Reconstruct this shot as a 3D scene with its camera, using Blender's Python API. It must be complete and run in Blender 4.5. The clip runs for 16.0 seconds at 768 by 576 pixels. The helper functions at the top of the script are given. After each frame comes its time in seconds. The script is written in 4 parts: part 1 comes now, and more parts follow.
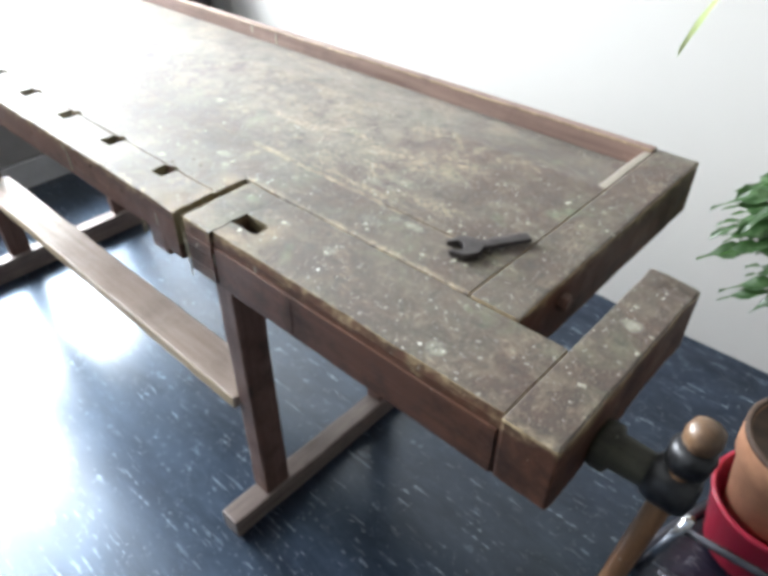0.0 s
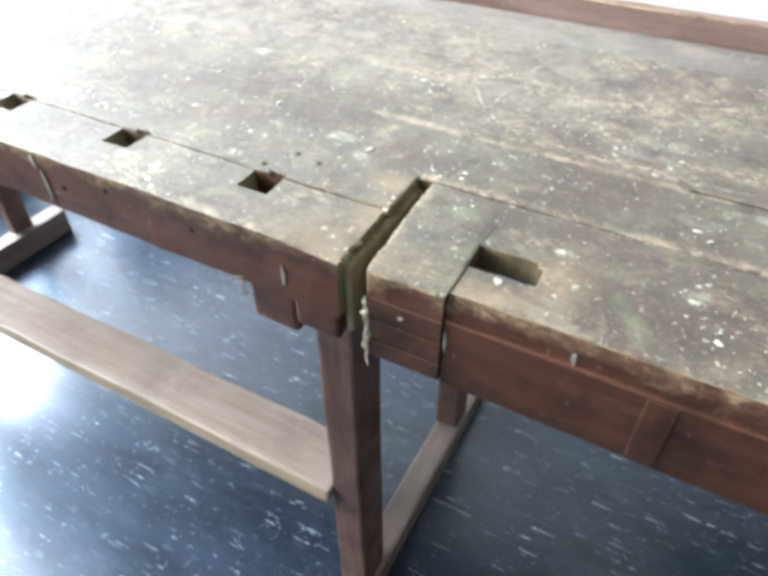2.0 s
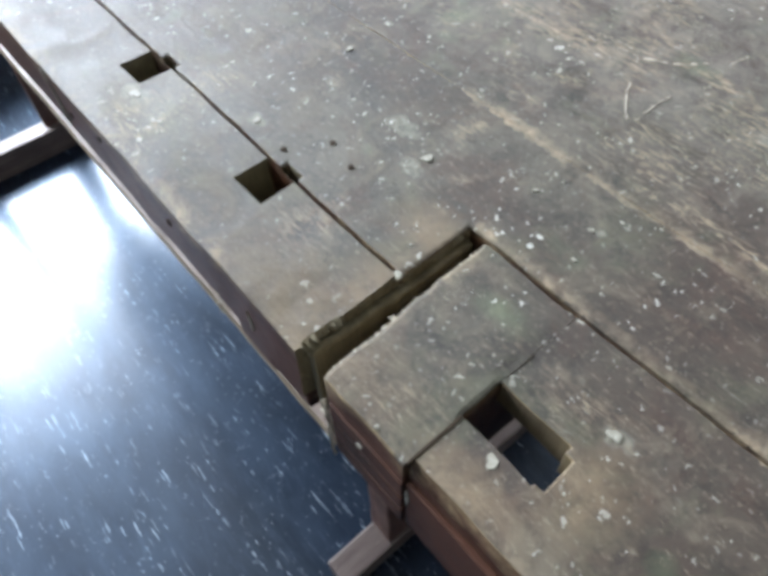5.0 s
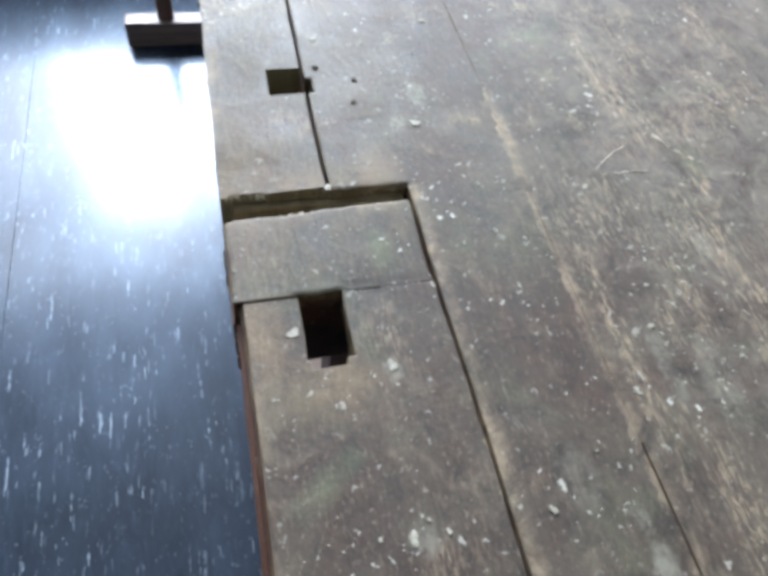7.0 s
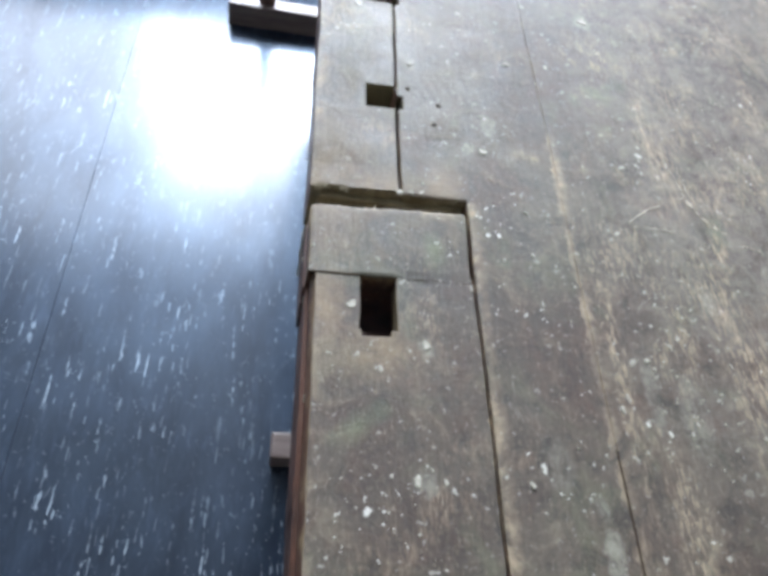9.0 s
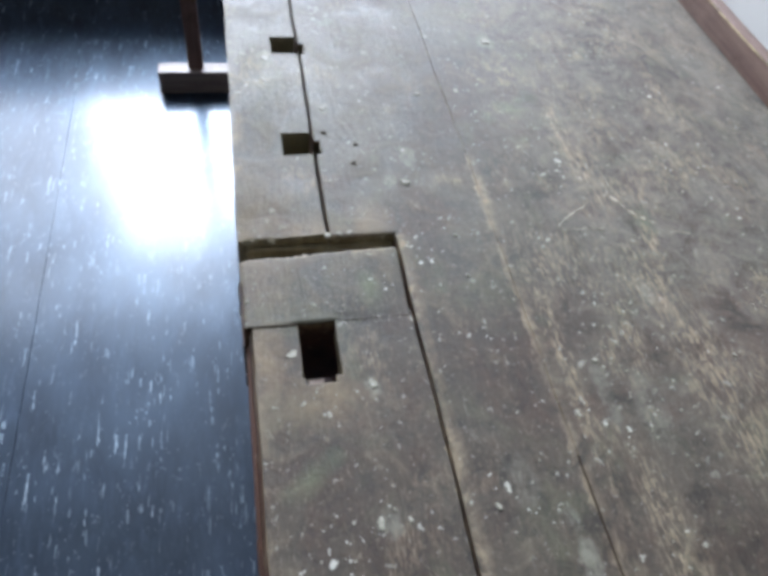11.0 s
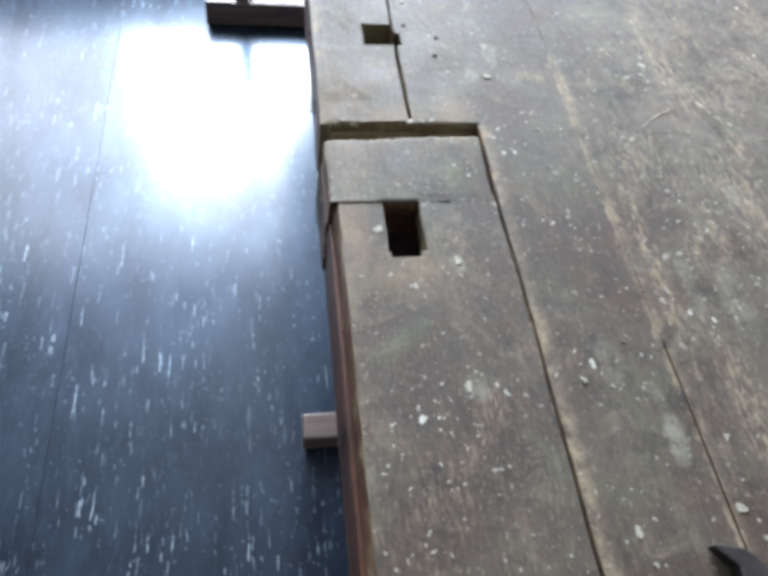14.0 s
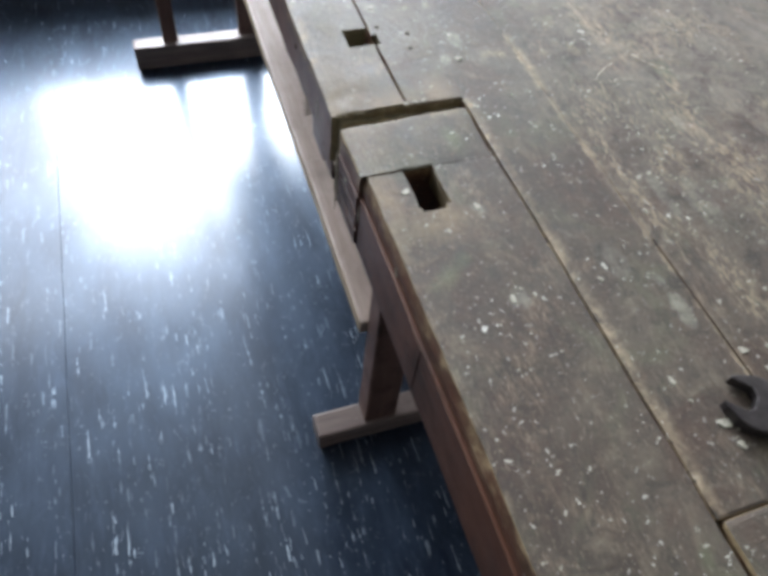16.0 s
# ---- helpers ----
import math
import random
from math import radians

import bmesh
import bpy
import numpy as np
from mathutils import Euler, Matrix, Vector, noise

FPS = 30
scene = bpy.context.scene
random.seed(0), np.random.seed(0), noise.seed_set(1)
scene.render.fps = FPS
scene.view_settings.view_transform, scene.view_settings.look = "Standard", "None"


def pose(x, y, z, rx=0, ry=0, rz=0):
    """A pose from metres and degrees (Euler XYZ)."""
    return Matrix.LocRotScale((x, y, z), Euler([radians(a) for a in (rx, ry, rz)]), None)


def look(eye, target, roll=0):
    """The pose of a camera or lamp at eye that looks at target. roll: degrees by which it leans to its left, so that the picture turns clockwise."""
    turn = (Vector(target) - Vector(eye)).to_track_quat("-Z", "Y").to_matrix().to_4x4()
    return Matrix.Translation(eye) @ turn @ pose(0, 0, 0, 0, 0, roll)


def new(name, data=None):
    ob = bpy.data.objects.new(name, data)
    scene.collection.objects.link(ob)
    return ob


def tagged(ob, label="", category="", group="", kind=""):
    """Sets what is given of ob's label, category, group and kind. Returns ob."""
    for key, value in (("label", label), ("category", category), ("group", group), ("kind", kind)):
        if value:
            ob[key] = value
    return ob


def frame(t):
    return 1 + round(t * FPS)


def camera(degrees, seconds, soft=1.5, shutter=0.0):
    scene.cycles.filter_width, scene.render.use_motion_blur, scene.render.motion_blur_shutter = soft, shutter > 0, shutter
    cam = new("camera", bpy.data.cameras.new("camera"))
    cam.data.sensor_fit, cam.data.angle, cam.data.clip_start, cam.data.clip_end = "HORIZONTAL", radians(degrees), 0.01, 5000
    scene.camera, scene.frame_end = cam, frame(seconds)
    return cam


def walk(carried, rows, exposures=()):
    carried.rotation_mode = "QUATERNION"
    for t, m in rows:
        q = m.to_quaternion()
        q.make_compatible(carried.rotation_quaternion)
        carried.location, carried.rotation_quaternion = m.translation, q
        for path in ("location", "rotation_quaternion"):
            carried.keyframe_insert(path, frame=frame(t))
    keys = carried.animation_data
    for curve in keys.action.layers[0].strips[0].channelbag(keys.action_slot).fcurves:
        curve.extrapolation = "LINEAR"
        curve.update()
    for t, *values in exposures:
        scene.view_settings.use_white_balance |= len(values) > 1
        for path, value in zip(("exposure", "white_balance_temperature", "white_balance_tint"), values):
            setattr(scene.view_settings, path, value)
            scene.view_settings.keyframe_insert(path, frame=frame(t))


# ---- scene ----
cam = camera(62.0, 16.0, soft=4.3)
PATH = [
    (0, (0.683, -0.342, 1.274), (-0.378, 0.82, 0.04), 0.2),
    (0.3, (0.572, -0.354, 1.246), (-0.369, 0.877, -0.018), 0.2),
    (0.5, (0.489, -0.371, 1.231), (-0.351, 0.915, -0.05), 0.9),
    (1, (0.331, -0.381, 1.189), (-0.42, 0.943, -0.107), -0.6),
    (1.5, (0.262, -0.335, 1.152), (-0.389, 1.074, -0.11), -1.1),
    (2, (0.184, -0.275, 1.114), (-0.533, 1.024, -0.226), -0.4),
    (2.5, (0.134, -0.206, 1.107), (-0.602, 0.976, -0.328), -1.2),
    (3, (0.128, -0.169, 1.085), (-0.615, 0.845, -0.47), -6.4),
    (3.5, (0.136, -0.13, 1.102), (-0.703, 0.823, -0.444), -12.1),
    (3.7, (0.128, -0.112, 1.102), (-0.695, 0.85, -0.446), -12.2),
    (5.8, (0.203, -0.047, 1.111), (-0.788, 0.453, -0.553), 8.4),
    (6, (0.222, -0.039, 1.079), (-0.796, 0.422, -0.58), 10.1),
    (6.5, (0.235, -0.024, 1.093), (-0.879, 0.263, -0.543), 1.0),
    (7, (0.271, 0.006, 1.141), (-0.786, 0.443, -0.5), 12.1),
    (7.5, (0.295, 0.004, 1.156), (-0.716, 0.404, -0.522), 17.5),
    (8, (0.297, -0.014, 1.212), (-0.797, 0.385, -0.415), 23.6),
    (10.3, (0.346, -0.023, 1.168), (-0.77, 0.242, -0.47), 9.3),
    (10.5, (0.337, -0.005, 1.188), (-0.826, 0.317, -0.407), 9.9),
    (11, (0.318, 0.008, 1.201), (-0.848, 0.413, -0.373), 11.3),
    (11.5, (0.309, 0.018, 1.19), (-0.852, 0.351, -0.403), 6.2),
    (12, (0.33, 0.012, 1.174), (-0.753, 0.341, -0.474), 10.3),
    (12.5, (0.354, 0.015, 1.177), (-0.69, 0.421, -0.48), 16.4),
    (13, (0.357, -0.018, 1.167), (-0.677, 0.311, -0.513), 12.6),
    (13.5, (0.356, -0.023, 1.167), (-0.717, 0.306, -0.489), 12.6),
    (14, (0.357, -0.035, 1.164), (-0.722, 0.294, -0.487), 12.3),
    (14.5, (0.368, -0.024, 1.16), (-0.674, 0.409, -0.492), 14.7),
    (15, (0.377, -0.053, 1.181), (-0.722, 0.347, -0.442), 10.3),
    (15.5, (0.398, -0.095, 1.194), (-0.722, 0.404, -0.385), 7.6),
    (16, (0.421, -0.122, 1.19), (-0.67, 0.373, -0.412), 8.0),
]
walk(cam, [(t, look(eye, target, roll)) for t, eye, target, roll in PATH], exposures=[(0.0, 1.02, 6850, 11), (0.5, 1.22, 6900, 11), (1.0, 1.37, 6850, 11), (2.0, 1.37, 6650, 10), (3.7, 1.2, 6550, 10), (5.8, 0.02, 6250, 14), (6.0, 0.02, 6250, 14), (6.5, 0.37, 6300, 14), (8.2, 0.42, 6300, 14), (10.3, 0.47, 6300, 14), (11.0, 0.09, 6250, 14), (12.0, -0.08, 6200, 14), (12.5, 0.17, 6300, 14), (13.0, 0.32, 6350, 14), (13.5, 0.37, 6350, 14), (15.0, 0.4, 6350, 14), (16.0, 0.22, 6650, 14)])

# ---------------------------------------------------------------- world and light
world = bpy.data.worlds.new("sky")
scene.world = world
world.use_nodes = True
wn, wl = world.node_tree.nodes, world.node_tree.links
sky = wn.new("ShaderNodeTexSky")
sky.sky_type, sky.sun_disc = "NISHITA", False
sky.sun_elevation, sky.sun_rotation = radians(38), radians(250)
wn["Background"].inputs["Strength"].default_value = 0.12
wl.new(sky.outputs[0], wn["Background"].inputs[0])


def area_lamp(name, m, sx, sy, watts, colour):
    la = bpy.data.lights.new(name, "AREA")
    la.shape, la.size, la.size_y, la.energy, la.color = "RECTANGLE", sx, sy, watts, colour
    ob = new(name, la)
    ob.matrix_world = m
    return ob


# panes of the far window; the high band and rear opening are added, unseen
WALL_W, WALL_E, WALL_N, WALL_S, CEIL = -3.2, 2.6, 1.295, -3.4, 3.9
WIN_A = (-0.9, 1.05, 1.34, 2.7)
WIN_B = (-2.6, -1.0, 1.34, 2.7)
FILL_C = (-1.4, 0.8, 1.2, 2.6)
# unseen high band, added to lay a blue haze on the floor
FILL_T = (-2.5, 1.15, 2.8, 3.75)
for (y0, y1, z0, z1), watts in ((WIN_A, 385), (WIN_B, 48), (FILL_T, 80)):
    area_lamp("window_light", look((WALL_W - 0.02, (y0 + y1) / 2, (z0 + z1) / 2), (0, (y0 + y1) / 2, (z0 + z1) / 2)), y1 - y0, z1 - z0, watts, (0.82, 0.91, 1.0))
# unseen rear opening, added as weak fill from behind the viewer
area_lamp("window_light", look(((FILL_C[0] + FILL_C[1]) / 2, WALL_S - 0.02, 1.9), ((FILL_C[0] + FILL_C[1]) / 2, 0, 1.9)), FILL_C[1] - FILL_C[0], 1.4, 1.5, (0.95, 0.97, 1.0))

# ---------------------------------------------------------------- materials


class Nodes:
    """A node material with a principled shader and short ways to add nodes."""

    def __init__(self, name):
        self.mat = bpy.data.materials.new(name)
        self.mat.use_nodes = True
        self.t = self.mat.node_tree
        self.p = self.t.nodes["Principled BSDF"]

    def put(self, socket, value):
        if isinstance(value, bpy.types.NodeSocket):
            self.t.links.new(value, socket)
        elif isinstance(value, tuple) and len(value) == 3 and socket.type == "RGBA":
            socket.default_value = (*value, 1)
        else:
            socket.default_value = value

    def add(self, kind, out=0, settings=None, **ins):
        n = self.t.nodes.new(kind)
        for k, v in (settings or {}).items():
            setattr(n, k, v)
        for k, v in ins.items():
            self.put(n.inputs[int(k[1:])] if k[0] == "i" and k[1:].isdigit() else n.inputs[k], v)
        return n.outputs[out]

    def coords(self, scale=(1, 1, 1), turn=0.0, shift=(0, 0, 0)):
        c = self.add("ShaderNodeTexCoord", 3)
        return self.add("ShaderNodeMapping", 0, None, Vector=c, Scale=scale, Rotation=(0, 0, radians(turn)), Location=shift)

    def noise(self, v, scale, detail=4.0, rough=0.6, distortion=0.0):
        return self.add("ShaderNodeTexNoise", 0, None, Vector=v, Scale=scale, Detail=detail, Roughness=rough, Distortion=distortion)

    def ramp(self, fac, lo, hi, a=0.0, b=1.0):
        return self.add("ShaderNodeMapRange", 0, {"clamp": True}, i0=fac, i1=lo, i2=hi, i3=a, i4=b)

    def math(self, op, a, b=0.0):
        return self.add("ShaderNodeMath", 0, {"operation": op}, i0=a, i1=b)

    def mix(self, fac, a, b):
        n = self.t.nodes.new("ShaderNodeMix")
        n.data_type = "RGBA"
        self.put(n.inputs[0], fac)
        self.put(n.inputs[6], a)
        self.put(n.inputs[7], b)
        return n.outputs[2]

    def specks(self, v, scale, size, share):
        """Dots: cells of which a share holds a dot of that size."""
        n = self.t.nodes.new("ShaderNodeTexVoronoi")
        self.put(n.inputs["Vector"], v)
        self.put(n.inputs["Scale"], scale)
        pick = self.add("ShaderNodeSeparateColor", 0, None, Color=n.outputs["Color"])
        grow = self.ramp(self.add("ShaderNodeSeparateColor", 1, None, Color=n.outputs["Color"]), 0, 1, size * 0.35, size)
        dot = self.ramp(self.math("SUBTRACT", n.outputs["Distance"], grow), 0.0, size * 0.25, 1.0, 0.0)
        return self.math("MULTIPLY", dot, self.math("LESS_THAN", pick, share))

    def bump(self, height, strength, distance=0.002):
        b = self.add("ShaderNodeBump", 0, None, Height=height, Strength=strength, Distance=distance)
        self.put(self.p.inputs["Normal"], b)

    def done(self, colour, rough, metal=0.0, spec=0.5):
        self.put(self.p.inputs["Base Color"], colour)
        self.put(self.p.inputs["Roughness"], rough)
        self.put(self.p.inputs["Metallic"], metal)
        self.put(self.p.inputs["Specular IOR Level"], spec)
        return self.mat


GRAIN = {"x": (1.5, 26, 26), "y": (26, 1.5, 26), "z": (26, 26, 1.5)}


def bench_top_wood(axis="x"):
    """Old bench top: grey-brown grime, bare tan scrapes along the grain, smears and specks of paint."""
    n = Nodes("grimy_bench_top_" + axis)
    flat = n.coords()
    g = n.coords(GRAIN[axis])
    grain = n.noise(g, 3.2, 6, 0.65, 0.4)
    fine = n.noise(n.coords(tuple(v * (9 if v < 2 else 2.4) for v in GRAIN[axis])), 7, 5, 0.7, 0.5)
    cloud = n.noise(flat, 8, 6, 0.68, 0.4)
    cloud2 = n.noise(flat, 30, 6, 0.74, 0.7)
    cloud3 = n.noise(n.coords(shift=(4.0, 2.0, 1.0)), 85, 5, 0.75, 0.4)
    crumbs = n.noise(n.coords(tuple(1.0 if v < 2 else 2.2 for v in GRAIN[axis]), 0, (2.0, 6.0, 1.0)), 190, 4, 0.75)
    wob = n.add("ShaderNodeVectorMath", 0, {"operation": "ADD"}, i0=flat, i1=n.add("ShaderNodeVectorMath", 0, {"operation": "SCALE"}, i0=n.add("ShaderNodeTexNoise", 1, None, Vector=flat, Scale=160.0, Detail=4.0), i3=0.012))
    # the wobble's mean offset is taken back in the spots below
    back = 0.006

    def spot(x, y, rx, ry, soft=0.35):
        v = n.add("ShaderNodeMapping", 0, {"vector_type": "TEXTURE"}, Vector=wob, Location=(x + back, y + back, 0.84 + back), Scale=(rx, ry, 1.0))
        return n.ramp(n.add("ShaderNodeVectorMath", 1, {"operation": "LENGTH"}, i0=v), 1.0 - soft, 1.0 + soft, 1.0, 0.0)

    c = n.mix(n.ramp(cloud, 0.38, 0.62), (0.046, 0.04, 0.031), (0.112, 0.1, 0.075))
    # red-brown patches, plus a darkening toward +x for the light falling off
    rusty_dim = n.math("MULTIPLY", n.math("ADD", n.ramp(n.noise(n.coords(shift=(1.3, 5.0, 0)), 6, 5, 0.65), 0.44, 0.6, 0.05, 0.85), n.ramp(n.add("ShaderNodeSeparateXYZ", 0, None, Vector=wob), 0.07, 0.25, 0.0, 0.7)), n.ramp(n.add("ShaderNodeSeparateXYZ", 1, None, Vector=wob), 0.17, 0.27, 0.8, 1.0))
    c = n.mix(n.math("MULTIPLY", rusty_dim, 0.8), c, (0.056, 0.036, 0.026))
    mottle = n.noise(n.coords(shift=(6.1, 2.4, 0.7)), 17, 6, 0.72, 0.8)
    c = n.mix(n.ramp(mottle, 0.53, 0.66, 0, 0.6), c, (0.098, 0.098, 0.06))
    c = n.mix(n.ramp(mottle, 0.47, 0.36, 0, 0.6), c, (0.07, 0.042, 0.03))
    c = n.mix(n.ramp(cloud2, 0.53, 0.68, 0, 0.55), c, (0.18, 0.152, 0.105))
    c = n.mix(n.ramp(cloud2, 0.46, 0.32, 0, 0.7), c, (0.02, 0.018, 0.015))
    c = n.mix(n.ramp(cloud3, 0.48, 0.34, 0, 0.5), c, (0.022, 0.019, 0.016))
    c = n.mix(n.ramp(crumbs, 0.57, 0.7, 0, 0.6), c, (0.26, 0.225, 0.16))
    c = n.mix(n.ramp(grain, 0.5, 0.74, 0, 0.35), c, (0.034, 0.028, 0.022))
    # bare tan wood where the dirt has been scraped off, most of it behind the second seam
    rear = n.ramp(n.add("ShaderNodeSeparateXYZ", 1, None, Vector=wob), 0.19, 0.3, 0.0, 0.07)
    # paleness fades toward +x: the dimmer near end is put into the colour
    rear = n.math("MULTIPLY", rear, n.ramp(n.add("ShaderNodeSeparateXYZ", 0, None, Vector=wob), 0.02, 0.26, 1.0, 0.0))
    bare = n.ramp(n.math("ADD", rear, n.noise(n.coords(shift=(7.7, 0.4, 0)), 13, 4, 0.65)), 0.54, 0.68, 0, 0.75)
    # the whole rear is made paler too, besides the scrapes
    c = n.mix(n.math("MULTIPLY", n.ramp(rear, 0.0, 0.07, 0.0, 0.5), n.ramp(cloud2, 0.4, 0.6)), c, (0.2, 0.176, 0.148))
    for x, y, rx, ry in ((0.098, 0.271, 0.026, 0.008), (0.065, 0.31, 0.035, 0.018), (-0.09, 0.302, 0.07, 0.014), (0.15, 0.32, 0.07, 0.02), (0.19, 0.36, 0.05, 0.016), (0.24, 0.24, 0.04, 0.012), (-0.165, 0.43, 0.05, 0.008), (-0.207, 0.27, 0.03, 0.012), (0.02, 0.33, 0.03, 0.008), (0.11, 0.215, 0.09, 0.006)):
        bare = n.math("MAXIMUM", bare, spot(x, y, rx, ry, 0.6))
    worn = n.math("MULTIPLY", n.ramp(fine, 0.47, 0.58), n.math("MULTIPLY", bare, n.ramp(cloud3, 0.3, 0.5)))
    # chipped edges: along the front, the seams and the vise slot
    px, py = [n.add("ShaderNodeSeparateXYZ", k, None, Vector=wob) for k in (0, 1)]
    chip = n.ramp(cloud2, 0.46, 0.62)
    chip2 = n.math("MULTIPLY", n.ramp(cloud2, 0.38, 0.54), n.ramp(n.noise(n.coords(shift=(0.7, 3.3, 2.0)), 10, 3, 0.6), 0.4, 0.58, 0.25, 1.0))
    for at, wide, x0 in ((0.0, 0.012, -9.0), (0.1195, 0.01, 0.0), (0.1995, 0.0075, -0.09), (0.197, 0.003, -0.05))[:4 if axis == "x" else 1]:
        up = n.math("MULTIPLY", n.math("GREATER_THAN", py, at - 0.0012 + back), n.ramp(py, at + back, at + wide + back, 1.0, 0.0))
        worn = n.math("MAXIMUM", worn, n.math("MULTIPLY", n.math("MULTIPLY", up, n.math("GREATER_THAN", px, x0 + back)), chip if at == 0.0 else chip2))
    if axis == "x":
        worn = n.math("MAXIMUM", worn, n.math("MULTIPLY", n.ramp(n.math("ABSOLUTE", n.math("SUBTRACT", px, 0.009 + back)), 0.003, 0.014, 0.9, 0.0), n.math("MULTIPLY", n.math("LESS_THAN", py, 0.124 + back), chip)))
    c = n.mix(n.math("MULTIPLY", worn, 0.74), c, n.mix(n.ramp(cloud3, 0.35, 0.65), (0.19, 0.14, 0.088), (0.43, 0.34, 0.225)))
    # smooth bare corners beside the vise gap
    rub = None
    for x, y, rx, ry in ((-0.008, 0.012, 0.05, 0.022), (-0.004, 0.05, 0.016, 0.03), (-0.012, 0.1, 0.022, 0.014), (0.1, 0.012, 0.024, 0.012), (0.135, 0.05, 0.016, 0.02)):
        one = spot(x, y, rx, ry, 0.7)
        rub = one if rub is None else n.math("MAXIMUM", rub, one)
    c = n.mix(n.math("MULTIPLY", rub, n.ramp(cloud3, 0.3, 0.6, 0.25, 0.7)), c, (0.205, 0.15, 0.09))
    # thin smears of old paint
    pale = n.ramp(cloud3, 0.33, 0.55)
    smear = n.math("MULTIPLY", n.ramp(n.noise(n.coords((2.2, 5, 5)), 9, 6, 0.8, 1.6), 0.62, 0.71, 0, 0.7), pale)
    for x, y, rx, ry, amt in ((0.252, 0.184, 0.014, 0.006, 0.7), (0.226, 0.182, 0.007, 0.004, 0.55), (0.2, 0.16, 0.016, 0.008, 0.25), (0.539, 0.193, 0.011, 0.008, 0.9), (0.412, 0.03, 0.01, 0.009, 0.6), (0.073, 0.301, 0.009, 0.005, 0.5),
                              (-0.088, 0.146, 0.012, 0.006, 0.8), (-0.058, 0.126, 0.008, 0.005, 0.8), (0.162, 0.262, 0.026, 0.01, 0.3), (0.15, 0.235, 0.026, 0.005, 0.35), (-0.232, 0.035, 0.011, 0.006, 0.9), (-0.155, 0.081, 0.008, 0.005, 0.7), (-0.263, 0.267, 0.012, 0.008, 0.8),
                              (0.215, 0.075, 0.008, 0.006, 0.45), (0.128, 0.08, 0.006, 0.004, 0.5)):
        smear = n.math("MAXIMUM", smear, n.math("MULTIPLY", n.math("MULTIPLY", spot(x, y, rx, ry), pale), amt))
    c = n.mix(n.math("MULTIPLY", smear, 0.75), c, n.mix(cloud2, (0.2, 0.2, 0.15), (0.4, 0.39, 0.32)))
    green = n.math("MAXIMUM", n.ramp(n.noise(n.coords(shift=(3.1, 1.7, 0)), 12, 3), 0.64, 0.76, 0, 0.35), n.math("MULTIPLY", spot(0.047, 0.09, 0.011, 0.006, 0.8), 0.32))
    c = n.mix(green, c, (0.12, 0.17, 0.09))
    dots = n.math("MAXIMUM", n.specks(wob, 55, 0.16, 0.12), n.specks(wob, 120, 0.22, 0.2))
    dots = n.math("MULTIPLY", n.math("MAXIMUM", dots, n.specks(wob, 260, 0.28, 0.2)), n.ramp(n.noise(n.coords(shift=(9, 3, 0)), 13, 3, 0.6), 0.42, 0.62, 0.22, 1.0))
    c = n.mix(n.math("MULTIPLY", dots, 0.85), c, n.mix(n.noise(flat, 40, 0), (0.34, 0.32, 0.24), (0.6, 0.59, 0.54)))
    h = n.math("ADD", n.math("MULTIPLY", grain, 0.5), n.math("ADD", n.math("MULTIPLY", fine, 0.35), n.math("ADD", cloud2, n.math("ADD", n.math("MULTIPLY", cloud3, 0.35), n.math("MULTIPLY", dots, 0.25)))))
    n.bump(h, 0.46, 0.003)
    n.put(n.p.inputs["Sheen Weight"], 0.05)
    n.put(n.p.inputs["Sheen Roughness"], 0.5)
    return n.done(c, n.ramp(n.math("ADD", n.math("MULTIPLY", cloud2, 0.6), n.math("MULTIPLY", cloud3, 0.4)), 0.36, 0.62, 0.52, 0.77), 0, 0.36)


